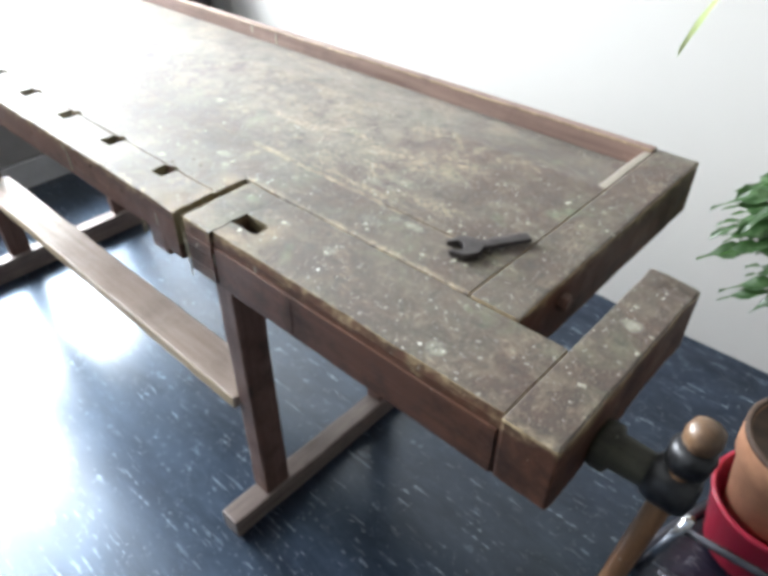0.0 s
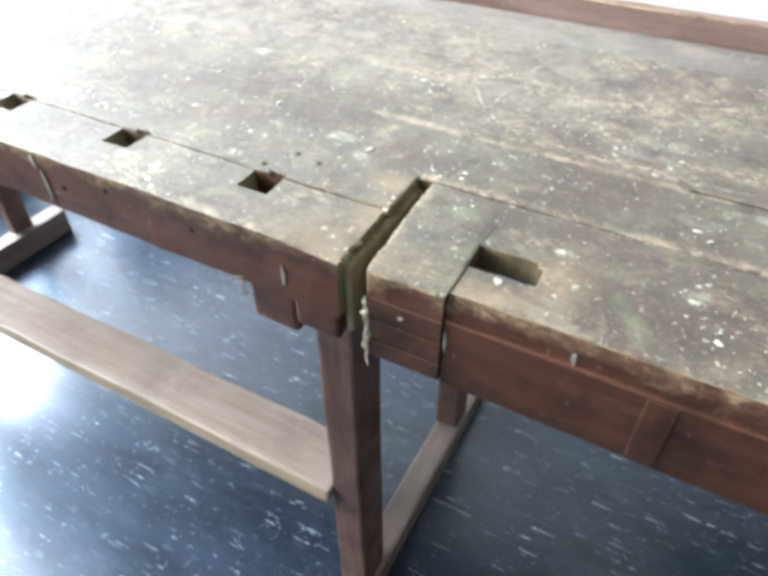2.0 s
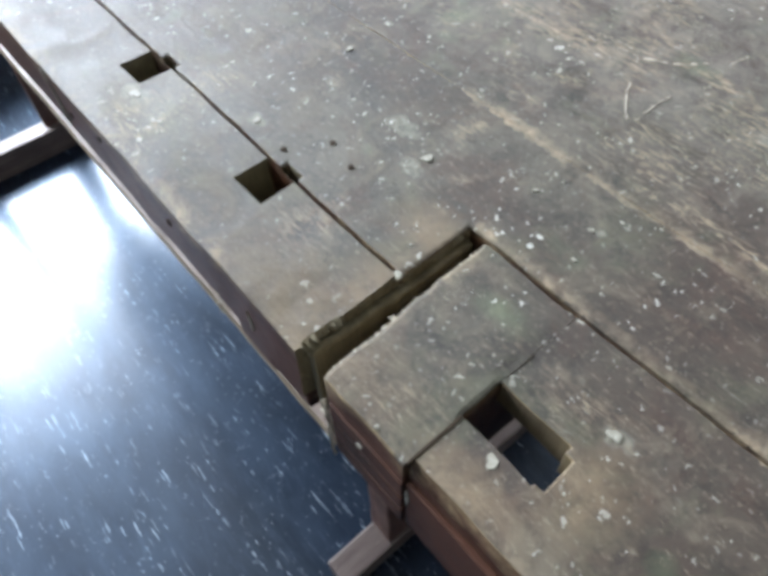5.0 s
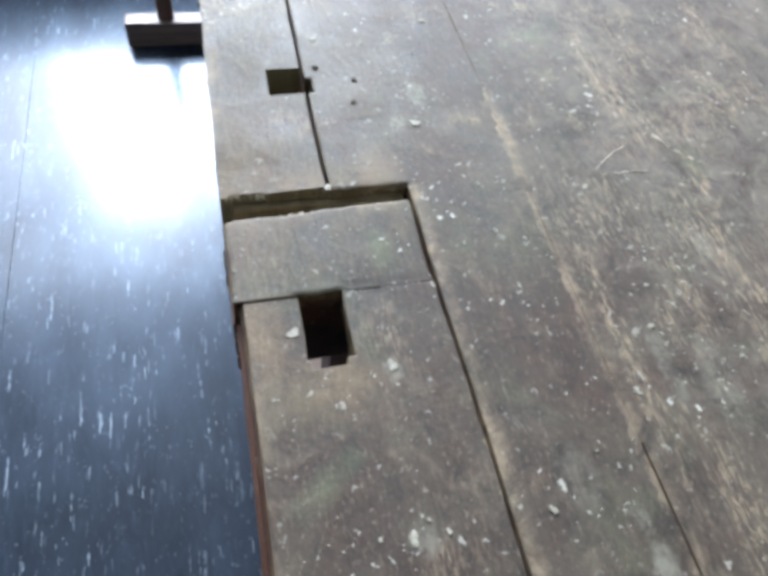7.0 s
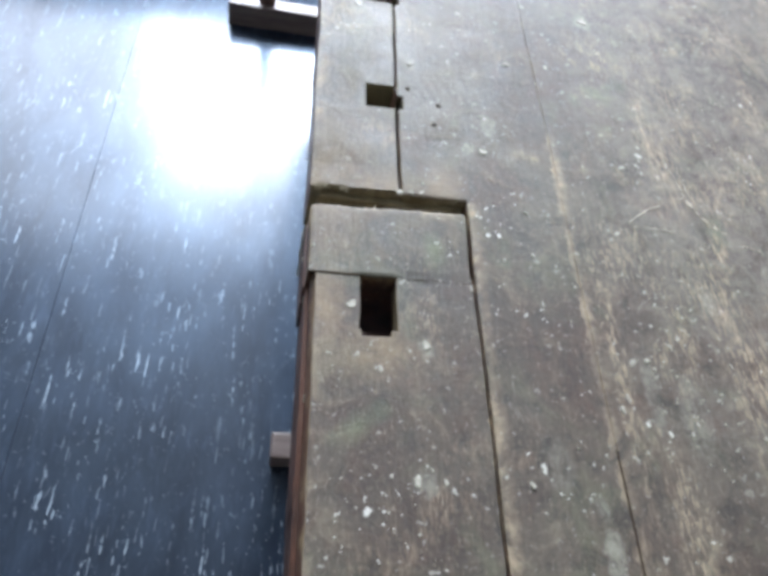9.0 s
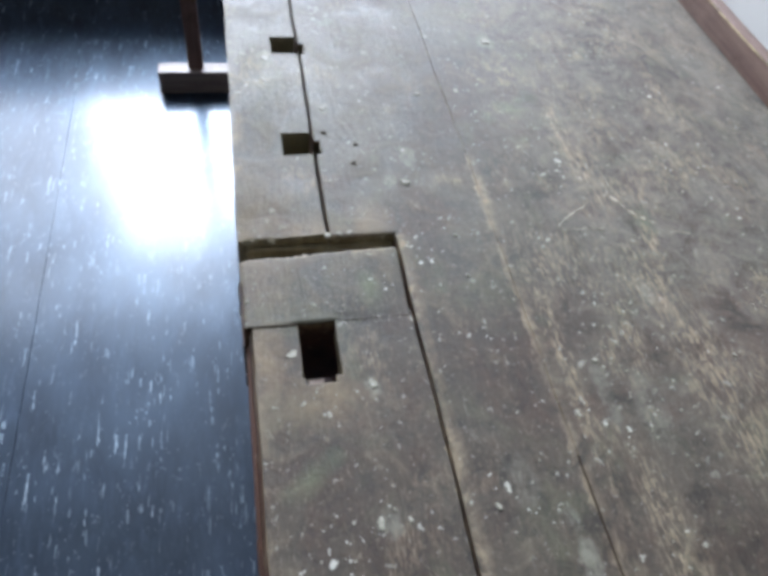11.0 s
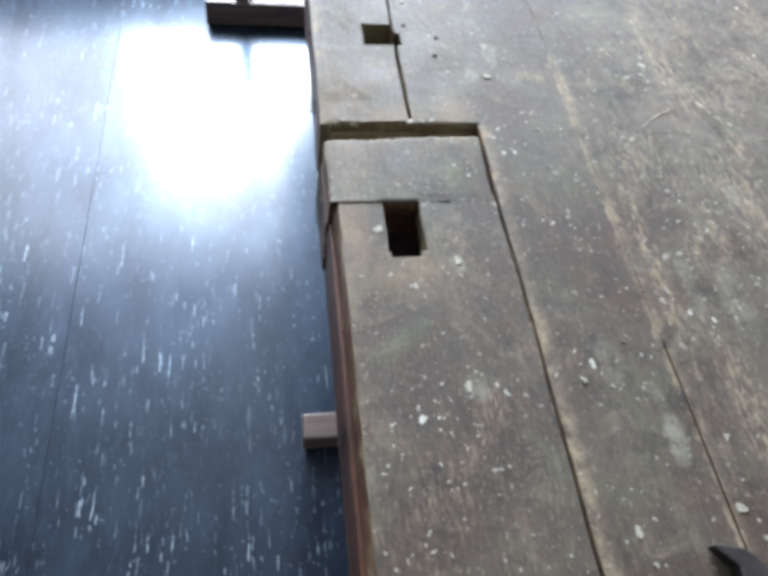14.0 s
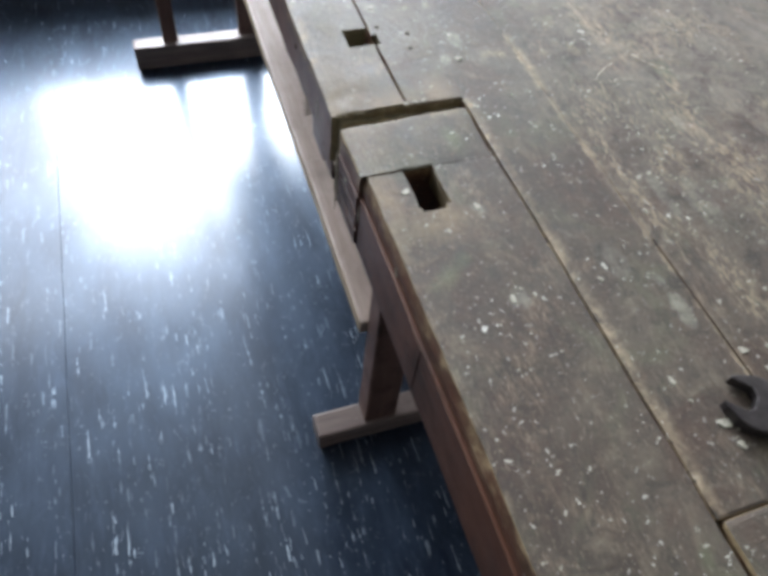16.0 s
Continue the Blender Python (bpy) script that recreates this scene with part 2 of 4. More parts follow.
def stained_wood(name, axis, dark, light, rough=0.45, stains=0.3, spec=0.45, chipped=False):
    """Stained or bare wood with grain along an axis, blotches and scuffs."""
    n = Nodes(name + "_" + axis)
    flat = n.coords()
    g = n.coords(GRAIN[axis])
    grain = n.noise(g, 2.6, 6, 0.7, 0.5)
    fine = n.noise(g, 12, 3, 0.6)
    cloud = n.noise(flat, 11, 5, 0.65)
    c = n.mix(n.ramp(grain, 0.32, 0.7), dark, light)
    c = n.mix(n.ramp(fine, 0.55, 0.75, 0, 0.35), c, tuple(v * 0.45 for v in dark))
    c = n.mix(n.ramp(cloud, 0.52, 0.7, 0, stains), c, tuple(v * 0.35 for v in dark))
    scuff = n.noise(n.coords(tuple(1.0 if v < 2 else 2.0 for v in GRAIN[axis]), 0, (3.0, 8.0, 5.0)), 60, 5, 0.75, 0.6)
    c = n.mix(n.ramp(scuff, 0.6, 0.76, 0, 0.4), c, tuple(min(0.6, v * 2.0 + 0.03) for v in light))
    c = n.mix(n.math("MULTIPLY", n.specks(flat, 130, 0.16, 0.05), 0.5), c, (0.4, 0.38, 0.32))
    if chipped:
        # the paint is knocked off along the upper arris
        high = n.math("ADD", n.add("ShaderNodeSeparateXYZ", 2, None, Vector=flat), n.ramp(n.noise(flat, 24, 5, 0.7), 0.3, 0.7, -0.016, 0.016))
        c = n.mix(n.math("MULTIPLY", n.ramp(high, 0.8265, 0.841), n.ramp(scuff, 0.38, 0.52, 0.2, 0.9)), c, n.mix(n.ramp(scuff, 0.4, 0.65), (0.12, 0.08, 0.042), (0.34, 0.25, 0.145)))
        nick = n.math("MAXIMUM", n.specks(n.coords((1, 1, 2.2)), 120, 0.22, 0.06), n.specks(n.coords((1.6, 1, 0.35), 0, (0.4, 0.9, 0.2)), 130, 0.2, 0.06))
        c = n.mix(n.math("MULTIPLY", n.math("MULTIPLY", nick, 0.6), n.ramp(scuff, 0.35, 0.55)), c, (0.34, 0.27, 0.17))
        c = n.mix(n.math("MULTIPLY", n.ramp(n.noise(n.coords(shift=(2.2, 9.1, 4.0)), 19, 5, 0.7), 0.55, 0.68, 0, 0.75), 1.0), c, (0.022, 0.012, 0.009))
    n.bump(n.math("ADD", grain, n.math("ADD", n.math("MULTIPLY", cloud, 0.6), n.math("MULTIPLY", scuff, 0.5))), 0.4, 0.002)
    return n.done(c, n.ramp(cloud, 0.3, 0.7, rough - 0.08, rough + 0.12), 0, spec)


def worn_edge_wood():
    n = Nodes("worn_edge_wood")
    flat = n.coords()
    c = n.mix(n.ramp(n.noise(flat, 35, 4, 0.7), 0.38, 0.64), (0.13, 0.09, 0.05), (0.38, 0.29, 0.17))
    n.bump(n.noise(flat, 90, 4), 0.5, 0.002)
    return n.done(c, 0.6, 0, 0.35)


def floor_vinyl():
    """Polished dark navy sheet vinyl with pale flecks drawn out along its length."""
    n = Nodes("navy_vinyl")
    flat = n.coords()
    cloud = n.noise(flat, 7, 4, 0.6)
    c = n.mix(n.ramp(cloud, 0.3, 0.7), (0.002, 0.003, 0.0065), (0.005, 0.0078, 0.0165))
    mist = n.noise(n.coords((16, 70, 1)), 1.0, 4, 0.75, 0.5)
    c = n.mix(n.ramp(mist, 0.52, 0.78, 0, 0.45), c, (0.045, 0.058, 0.085))
    wob = n.add("ShaderNodeVectorMath", 0, {"operation": "SCALE"}, i0=n.add("ShaderNodeTexNoise", 1, None, Vector=flat, Scale=38.0, Detail=4.0), i3=1.7)
    patchy = n.ramp(n.noise(flat, 11, 4, 0.65), 0.4, 0.6, 0.12, 1.0)
    for sx, sy, turn, size, share, shift, amt in ((12, 230, 2, 0.3, 0.12, 0.0, 0.8), (20, 330, -3, 0.3, 0.17, 5.3, 0.45), (40, 210, 72, 0.18, 0.025, 2.1, 0.45), (120, 330, 8, 0.3, 0.12, 8.2, 0.4), (9, 200, 4, 0.25, 0.05, 3.7, 0.75)):
        v = n.add("ShaderNodeVectorMath", 0, {"operation": "ADD"}, i0=n.coords((sx, sy, 0.01), turn, (shift, shift * 1.7, 0)), i1=wob)
        f = n.specks(v, 1.0, size, share)
        c = n.mix(n.math("MULTIPLY", n.math("MULTIPLY", f, amt), patchy), c, n.mix(n.noise(flat, 30, 0), (0.28, 0.32, 0.36), (0.66, 0.69, 0.7)))
    n.bump(n.math("ADD", n.noise(flat, 4, 2), n.math("MULTIPLY", n.noise(flat, 60, 3), 0.05)), 0.14, 0.003)
    n.put(n.p.inputs["Coat Weight"], 1.0)
    n.put(n.p.inputs["Coat Roughness"], n.ramp(n.noise(flat, 16, 5, 0.7), 0.3, 0.75, 0.18, 0.25))
    n.put(n.p.inputs["Coat IOR"], 1.4)
    # blue of the window light, put into the reflection tints
    n.put(n.p.inputs["Specular Tint"], (0.6, 0.77, 1.0))
    n.put(n.p.inputs["Coat Tint"], (0.82, 0.92, 1.0))
    return n.done(c, n.ramp(cloud, 0.35, 0.65, 0.38, 0.48), 0, n.ramp(n.noise(n.coords((1.2, 3.0, 1)), 3.5, 5, 0.7, 0.5), 0.35, 0.65, 0.38, 0.78))


def plaster(name, colour, rough=0.7):
    n = Nodes(name)
    flat = n.coords()
    cloud = n.noise(flat, 2.2, 4, 0.6)
    c = n.mix(n.ramp(cloud, 0.3, 0.7), tuple(v * 0.94 for v in colour), colour)
    n.bump(n.noise(flat, 120, 4), 0.12, 0.001)
    return n.done(c, rough, 0, 0.3)


def dark_top_plaster(name, low, high, at):
    """A wall darkened above a level line, unseen there, to dim floor reflections."""
    n = Nodes(name)
    flat = n.coords()
    cloud = n.noise(flat, 2.2, 4, 0.6)
    step = n.ramp(n.add("ShaderNodeSeparateXYZ", 2, None, Vector=flat), at, at + 0.004)
    tone = n.mix(step, low, high)
    c = n.mix(n.ramp(cloud, 0.3, 0.7, 0.0, 0.08), tone, (0.3, 0.3, 0.29))
    n.bump(n.noise(flat, 120, 4), 0.12, 0.001)
    return n.done(c, 0.7, 0, 0.3)


def plain(name, a, b, scale, rough, metal=0.0, spec=0.5, bump=0.15):
    n = Nodes(name)
    flat = n.coords()
    f = n.noise(flat, scale, 4, 0.65)
    n.bump(n.noise(flat, scale * 3, 3), bump, 0.001)
    return n.done(n.mix(n.ramp(f, 0.32, 0.7), a, b), n.ramp(f, 0.3, 0.7, rough * 0.85, rough * 1.15), metal, spec)


def leaf_green():
    n = Nodes("leaf_green")
    flat = n.coords()
    r = n.add("ShaderNodeNewGeometry", 8)
    c = n.mix(r, (0.018, 0.05, 0.016), (0.055, 0.115, 0.042))
    c = n.mix(n.ramp(n.noise(flat, 55, 4, 0.7), 0.5, 0.66, 0, 0.65), c, (0.16, 0.25, 0.12))
    n.put(n.p.inputs["Transmission Weight"], 0.0)
    n.bump(n.noise(flat, 70, 3), 0.3, 0.001)
    return n.done(c, 0.38, 0, 0.5)


TOP_X, TOP_Y = bench_top_wood("x"), bench_top_wood("y")
RED = {a: stained_wood("reddish_bench_wood", a, (0.042, 0.017, 0.0095), (0.105, 0.043, 0.024), 0.5, 0.85, 0.35, True) for a in "xyz"}
# greyer and paler than the legs: the foot's sheen put into the colour
FOOT = stained_wood("sheen_grey_foot_wood", "y", (0.085, 0.06, 0.053), (0.175, 0.138, 0.122), 0.42, 0.35, 0.5)
DARKHOLE = stained_wood("dark_hole_wood", "z", (0.1, 0.078, 0.045), (0.2, 0.16, 0.098), 0.65, 0.4, 0.3)
KNOB = stained_wood("dark_knob_wood", "z", (0.07, 0.04, 0.024), (0.15, 0.088, 0.05), 0.32, 0.6)
LEG = {a: stained_wood("leg_wood", a, (0.068, 0.034, 0.026), (0.155, 0.09, 0.07), 0.5, 0.7, 0.4) for a in "xyz"}
PALE = {a: stained_wood("pale_beech", a, (0.26, 0.19, 0.12), (0.4, 0.31, 0.21), 0.55, 0.25) for a in "x"}
# reddish wood lightened for the glare and light that fall on the rail
RAIL = stained_wood("glare_pale_red_rail", "x", (0.12, 0.07, 0.055), (0.22, 0.145, 0.12), 0.45, 0.4)
PALEY = stained_wood("bare_pale_beech", "y", (0.19, 0.165, 0.135), (0.29, 0.255, 0.21), 0.45, 0.2)
STRETCH = stained_wood("greyed_beech", "x", (0.23, 0.172, 0.142), (0.36, 0.285, 0.245), 0.45, 0.3)
MOSS = stained_wood("mossy_dark_wood", "x", (0.02, 0.018, 0.012), (0.06, 0.056, 0.036), 0.6, 0.8)
HANDLE = stained_wood("handle_wood", "z", (0.11, 0.05, 0.022), (0.22, 0.11, 0.05), 0.45, 0.4)
ENDGRAIN = stained_wood("end_grain", "z", (0.12, 0.102, 0.06), (0.25, 0.212, 0.13), 0.65, 0.4, 0.3)
EDGE = worn_edge_wood()
FLOOR = floor_vinyl()
# unseen walls, kept dark to hold back bounced light and reflections
DIMWALL = plaster("unseen_wall_dark", (0.12, 0.12, 0.118))
# pale where seen; the unseen upper part is darkened for the floor's reflections
WALL = dark_top_plaster("wall_paint_darkened_top", (0.465, 0.45, 0.425), (0.16, 0.16, 0.158), 1.95)
# ceiling out of view, darkened to cut the bounce from above
CEILING = plaster("ceiling_paint", (0.26, 0.26, 0.25))
IRON = plain("dark_iron", (0.018, 0.018, 0.02), (0.05, 0.05, 0.052), 60, 0.42, 0.7, 0.5, 0.3)
STEEL = plain("worn_steel", (0.045, 0.04, 0.042), (0.1, 0.09, 0.088), 50, 0.4, 0.8, 0.5, 0.25)
CHROME = plain("chrome_tube", (0.6, 0.6, 0.62), (0.75, 0.75, 0.76), 30, 0.16, 1.0)
DARKTUBE = plain("dark_metal_tube", (0.05, 0.05, 0.06), (0.1, 0.1, 0.12), 30, 0.35, 0.6)
TERRACOTTA = plain("terracotta", (0.38, 0.17, 0.09), (0.52, 0.26, 0.15), 25, 0.7)
RIM = plain("weathered_rim", (0.06, 0.035, 0.025), (0.14, 0.085, 0.06), 40, 0.7)
REDPOT = plain("red_plastic", (0.38, 0.015, 0.04), (0.48, 0.03, 0.065), 12, 0.35)
SCRAPE = plain("scraped_wood", (0.26, 0.22, 0.15), (0.5, 0.45, 0.36), 200, 0.6)
HOLLOW = plain("hollow_dark", (0.03, 0.02, 0.013), (0.05, 0.036, 0.024), 90, 0.95, 0, 0.1)
SOIL = plain("soil", (0.02, 0.015, 0.01), (0.06, 0.045, 0.03), 60, 0.9)
LEAF = leaf_green()
PAINT = plain("dried_paint", (0.18, 0.17, 0.125), (0.43, 0.41, 0.34), 420, 0.65)
GREYMETAL = plain("grey_painted_metal", (0.23, 0.24, 0.25), (0.32, 0.33, 0.34), 8, 0.5)
GREYDARK = plain("dull_grey_metal", (0.14, 0.14, 0.14), (0.19, 0.19, 0.188), 8, 0.6)
BLACK = plain("black_lacquer", (0.015, 0.013, 0.013), (0.035, 0.03, 0.03), 8, 0.4)
FRAMEWHITE = plain("window_frame_paint", (0.7, 0.7, 0.68), (0.78, 0.78, 0.76), 8, 0.45)

# ---------------------------------------------------------------- mesh helpers


def thing(name, at, label, category, group=""):
    e = new(name)
    e.empty_display_size = 0.05
    e.location = at
    return tagged(e, label, category, group)


def part(name, bm, mats, parent=None, label="", smooth=False):
    me = bpy.data.meshes.new(name)
    bm.normal_update()
    bm.to_mesh(me)
    bm.free()
    for m in mats if isinstance(mats, (list, tuple)) else [mats]:
        me.materials.append(m)
    if smooth:
        for p in me.polygons:
            p.use_smooth = True
    ob = new(name, me)
    if parent:
        ob.parent = parent
        root = parent
        shift = Vector(parent.location)
        while root.parent:
            root = root.parent
            shift = shift + Vector(root.location)
        ob.location = -shift if parent.parent is None else (0, 0, 0)
    if label:
        ob["label"] = label
    return ob


def jitter(bm, amount, scale=14.0, keep_z=False):
    for v in bm.verts:
        d = noise.noise_vector(v.co * scale) * amount + noise.noise_vector(v.co * scale * 4.3) * amount * 0.5
        if keep_z:
            d.z *= 0.3
        v.co += d


def round_edges(bm, width, segments=2, angle=0.5, skip=None):
    bm.normal_update()
    sharp = [e for e in bm.edges if len(e.link_faces) == 2 and e.calc_face_angle(0) > angle and not (skip is not None and all(abs(v.co.y - skip) < 1e-6 for v in e.verts))]
    if sharp and width > 0:
        bmesh.ops.bevel(bm, geom=sharp, offset=width, segments=segments, profile=0.6, affect="EDGES", clamp_overlap=True)


def paint_faces(bm):
    """0: top, 1: sides and underside, 2: the rounded edges at the top."""
    bm.normal_update()
    for f in bm.faces:
        f.material_index = 0 if f.normal.z > 0.93 else 2 if f.normal.z > 0.12 else 1


def bare_faces(bm, where):
    """Gives the end-grain slot to the faces chosen by centre and normal."""
    bm.normal_update()
    for f in bm.faces:
        if where(f.calc_center_median(), f.normal):
            f.material_index = 3


def dull_edges(bm, where, index):
    """Takes the bare look from the rounded edges chosen by centre."""
    for f in bm.faces:
        if f.material_index == 2 and where(f.calc_center_median()):
            f.material_index = index


def splits(a, b, marks, step):
    cuts = sorted({round(a, 5), round(b, 5), *[round(m, 5) for m in marks if a < m < b]})
    out = []
    for p, q in zip(cuts, cuts[1:]):
        k = max(1, math.ceil((q - p) / step))
        out += [p + (q - p) * i / k for i in range(k)]
    return out + [cuts[-1]]


def plank(x0, x1, y0, y1, z0, z1, holes=(), step=0.03, edge=0.003, rough=0.0007, tight=None):
    """A board with square cut-outs that go right through it, worn edges and a slightly uneven face."""
    xs = splits(x0, x1, [v for h in holes for v in h[:2]], step)
    ys = splits(y0, y1, [v for h in holes for v in h[2:]], step)
    zs = [z0, (z0 + z1) / 2, z1]
    bm = bmesh.new()
    solid = {(i, j) for i in range(len(xs) - 1) for j in range(len(ys) - 1)
             if not any(a <= (xs[i] + xs[i + 1]) / 2 <= b and c <= (ys[j] + ys[j + 1]) / 2 <= d for a, b, c, d in holes)}
    made = {}

    def vert(i, j, k):
        if (i, j, k) not in made:
            made[i, j, k] = bm.verts.new((xs[i], ys[j], zs[k]))
        return made[i, j, k]

    for i, j in solid:
        bm.faces.new([vert(i, j, 2), vert(i + 1, j, 2), vert(i + 1, j + 1, 2), vert(i, j + 1, 2)])
        bm.faces.new([vert(i, j, 0), vert(i, j + 1, 0), vert(i + 1, j + 1, 0), vert(i + 1, j, 0)])
        for di, dj, a, b in ((0, -1, (i, j), (i + 1, j)), (1, 0, (i + 1, j), (i + 1, j + 1)), (0, 1, (i + 1, j + 1), (i, j + 1)), (-1, 0, (i, j + 1), (i, j))):
            if (i + di, j + dj) not in solid:
                for k in (0, 1):
                    bm.faces.new([vert(*a, k), vert(*b, k), vert(*b, k + 1), vert(*a, k + 1)])
    round_edges(bm, edge, skip=tight)
    jitter(bm, rough, 22.0, True)
    paint_faces(bm)
    return bm


def block(x0, x1, y0, y1, z0, z1, edge=0.003, cuts=6, rough=0.0006):
    """A squared timber with worn edges."""
    bm = bmesh.new()
    bmesh.ops.create_cube(bm, size=1.0)
    for v in bm.verts:
        v.co = Vector(((x0 + x1) / 2 + v.co.x * (x1 - x0), (y0 + y1) / 2 + v.co.y * (y1 - y0), (z0 + z1) / 2 + v.co.z * (z1 - z0)))
    dims = (x1 - x0, y1 - y0, z1 - z0)
    axis = dims.index(max(dims))
    longest = [e for e in bm.edges if abs((e.verts[0].co - e.verts[1].co)[axis]) > 0.5 * dims[axis]]
    if cuts:
        bmesh.ops.subdivide_edges(bm, edges=longest, cuts=cuts, use_grid_fill=True)
    round_edges(bm, edge)
    jitter(bm, rough, 12.0)
    return bm


def lathe(profile, steps=24, at=(0, 0, 0), axis="z"):
    """A turned body: profile of (radius, height)."""
    bm = bmesh.new()
    rings = []
    for r, h in profile:
        ring = []
        for i in range(steps):
            a = 2 * math.pi * i / steps
            c, s = r * math.cos(a), r * math.sin(a)
            co = (c, s, h) if axis == "z" else (h, c, s)
            ring.append(bm.verts.new(Vector(co) + Vector(at)))
        rings.append(ring)
    for a, b in zip(rings, rings[1:]):
        for i in range(steps):
            bm.faces.new([a[i], a[(i + 1) % steps], b[(i + 1) % steps], b[i]])
    bm.faces.new(list(reversed(rings[0])))
    bm.faces.new(rings[-1])
    bmesh.ops.recalc_face_normals(bm, faces=bm.faces)
    return bm


def tube(points, radius, sides=10):
    """A round rod along a line of points."""
    pts = [Vector(p) for p in points]
    bm = bmesh.new()
    rings = []
    for i, p in enumerate(pts):
        d = (pts[min(i + 1, len(pts) - 1)] - pts[max(i - 1, 0)]).normalized()
        u = d.cross(Vector((0.31, 0.22, 0.92))).normalized()
        w = d.cross(u)
        rings.append([bm.verts.new(p + radius * (math.cos(2 * math.pi * k / sides) * u + math.sin(2 * math.pi * k / sides) * w)) for k in range(sides)])
    for a, b in zip(rings, rings[1:]):
        for k in range(sides):
            bm.faces.new([a[k], a[(k + 1) % sides], b[(k + 1) % sides], b[k]])
    bm.faces.new(rings[0])
    bm.faces.new(rings[-1])
    bmesh.ops.recalc_face_normals(bm, faces=bm.faces)
    return bm


def cuboid(x0, x1, y0, y1, z0, z1):
    bm = bmesh.new()
    bmesh.ops.create_cube(bm, size=1.0)
    for v in bm.verts:
        v.co = Vector(((x0 + x1) / 2 + v.co.x * (x1 - x0), (y0 + y1) / 2 + v.co.y * (y1 - y0), (z0 + z1) / 2 + v.co.z * (z1 - z0)))
    return bm


def wall_with_openings(axis, at, thick, a0, a1, z0, z1, openings):
    """A wall in the plane axis = at, its thickness going outwards, with openings (a0, a1, z0, z1) through it."""
    As = sorted({a0, a1, *[v for o in openings for v in o[:2]]})
    zs = sorted({z0, z1, *[v for o in openings for v in o[2:]]})
    bm = bmesh.new()
    lo, hi = min(at, at + thick), max(at, at + thick)
    for p, q in zip(As, As[1:]):
        for r, s in zip(zs, zs[1:]):
            if not any(o[0] <= (p + q) / 2 <= o[1] and o[2] <= (r + s) / 2 <= o[3] for o in openings):
                geo = bmesh.ops.create_cube(bm, size=1.0)["verts"]
                for v in geo:
                    a = (p + q) / 2 + v.co.y * (q - p)
                    t = (lo + hi) / 2 + v.co.x * (hi - lo)
                    z = (r + s) / 2 + v.co.z * (s - r)
                    v.co = Vector((t, a, z)) if axis == "x" else Vector((a, t, z))
    bmesh.ops.remove_doubles(bm, verts=bm.verts, dist=1e-5)
    seen = {}
    for f in bm.faces:
        seen.setdefault(tuple(round(c, 4) for c in f.calc_center_median()), []).append(f)
    bmesh.ops.delete(bm, geom=[f for fs in seen.values() if len(fs) > 1 for f in fs], context="FACES_ONLY")
    return bm


# ---------------------------------------------------------------- the room


def room():
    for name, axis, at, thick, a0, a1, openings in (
        ("wall_west", "x", WALL_W, -0.25, WALL_S, WALL_N, [WIN_A, WIN_B, FILL_T]),
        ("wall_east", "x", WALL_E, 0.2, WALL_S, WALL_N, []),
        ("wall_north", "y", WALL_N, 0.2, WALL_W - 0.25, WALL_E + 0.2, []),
        ("wall_south", "y", WALL_S, -0.2, WALL_W - 0.25, WALL_E + 0.2, [FILL_C]),
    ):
        tagged(part(name, wall_with_openings(axis, at, thick, a0, a1, 0.0, CEIL, openings), WALL if name == "wall_north" else DIMWALL), "painted plaster wall", "wall", kind="structure")
    tagged(part("ceiling", cuboid(WALL_W - 0.25, WALL_E + 0.2, WALL_S - 0.2, WALL_N + 0.2, CEIL, CEIL + 0.15), CEILING), "painted ceiling", "ceiling", kind="structure")
    # sheets of vinyl, laid side by side along the bench
    base = tagged(part("floor", cuboid(WALL_W - 0.25, WALL_E + 0.2, WALL_S - 0.2, WALL_N + 0.2, -0.2, -0.004), BLACK), "polished dark navy vinyl floor with pale flecks", "floor", kind="structure")
    seams = [WALL_S, -2.445, -0.445, WALL_N]
    for y0, y1 in zip(seams, seams[1:]):
        bm = plank(WALL_W, WALL_E, y0 + 0.0004, y1 - 0.0004, -0.004, 0.0, (), 0.4, 0.0004, 0.0)
        part("vinyl_sheet", bm, FLOOR, base)
    # frames for all openings, the two added ones included
    for k, (axis, at, (a0, a1, z0, z1)) in enumerate((("x", WALL_W, WIN_A), ("x", WALL_W, WIN_B), ("x", WALL_W, FILL_T), ("y", WALL_S, FILL_C))):
        out = -0.1
        win = thing("window_%d" % (k + 1), (0, 0, 0), "white framed window opening with an area lamp in it", "window")
        win["kind"] = "structure"
        w = 0.05

        def piece(p0, p1, q0, q1):
            return cuboid(at + out, at + out + 0.05, p0, p1, q0, q1) if axis == "x" else cuboid(p0, p1, at + out, at + out + 0.05, q0, q1)

        for p0, p1, q0, q1 in ((a0, a1, z0, z0 + w), (a0, a1, z1 - w, z1), (a0, a0 + w, z0 + w, z1 - w), (a1 - w, a1, z0 + w, z1 - w)):
            part("window_frame", piece(p0, p1, q0, q1), FRAMEWHITE, win)


room()

# ---------------------------------------------------------------- the workbench
H = 0.84
LEFT = -1.75
bench = thing("workbench", (-0.6, 0.3, 0), "old wooden joiner's workbench with paint-spattered grimy top and open tail vise", "workbench")


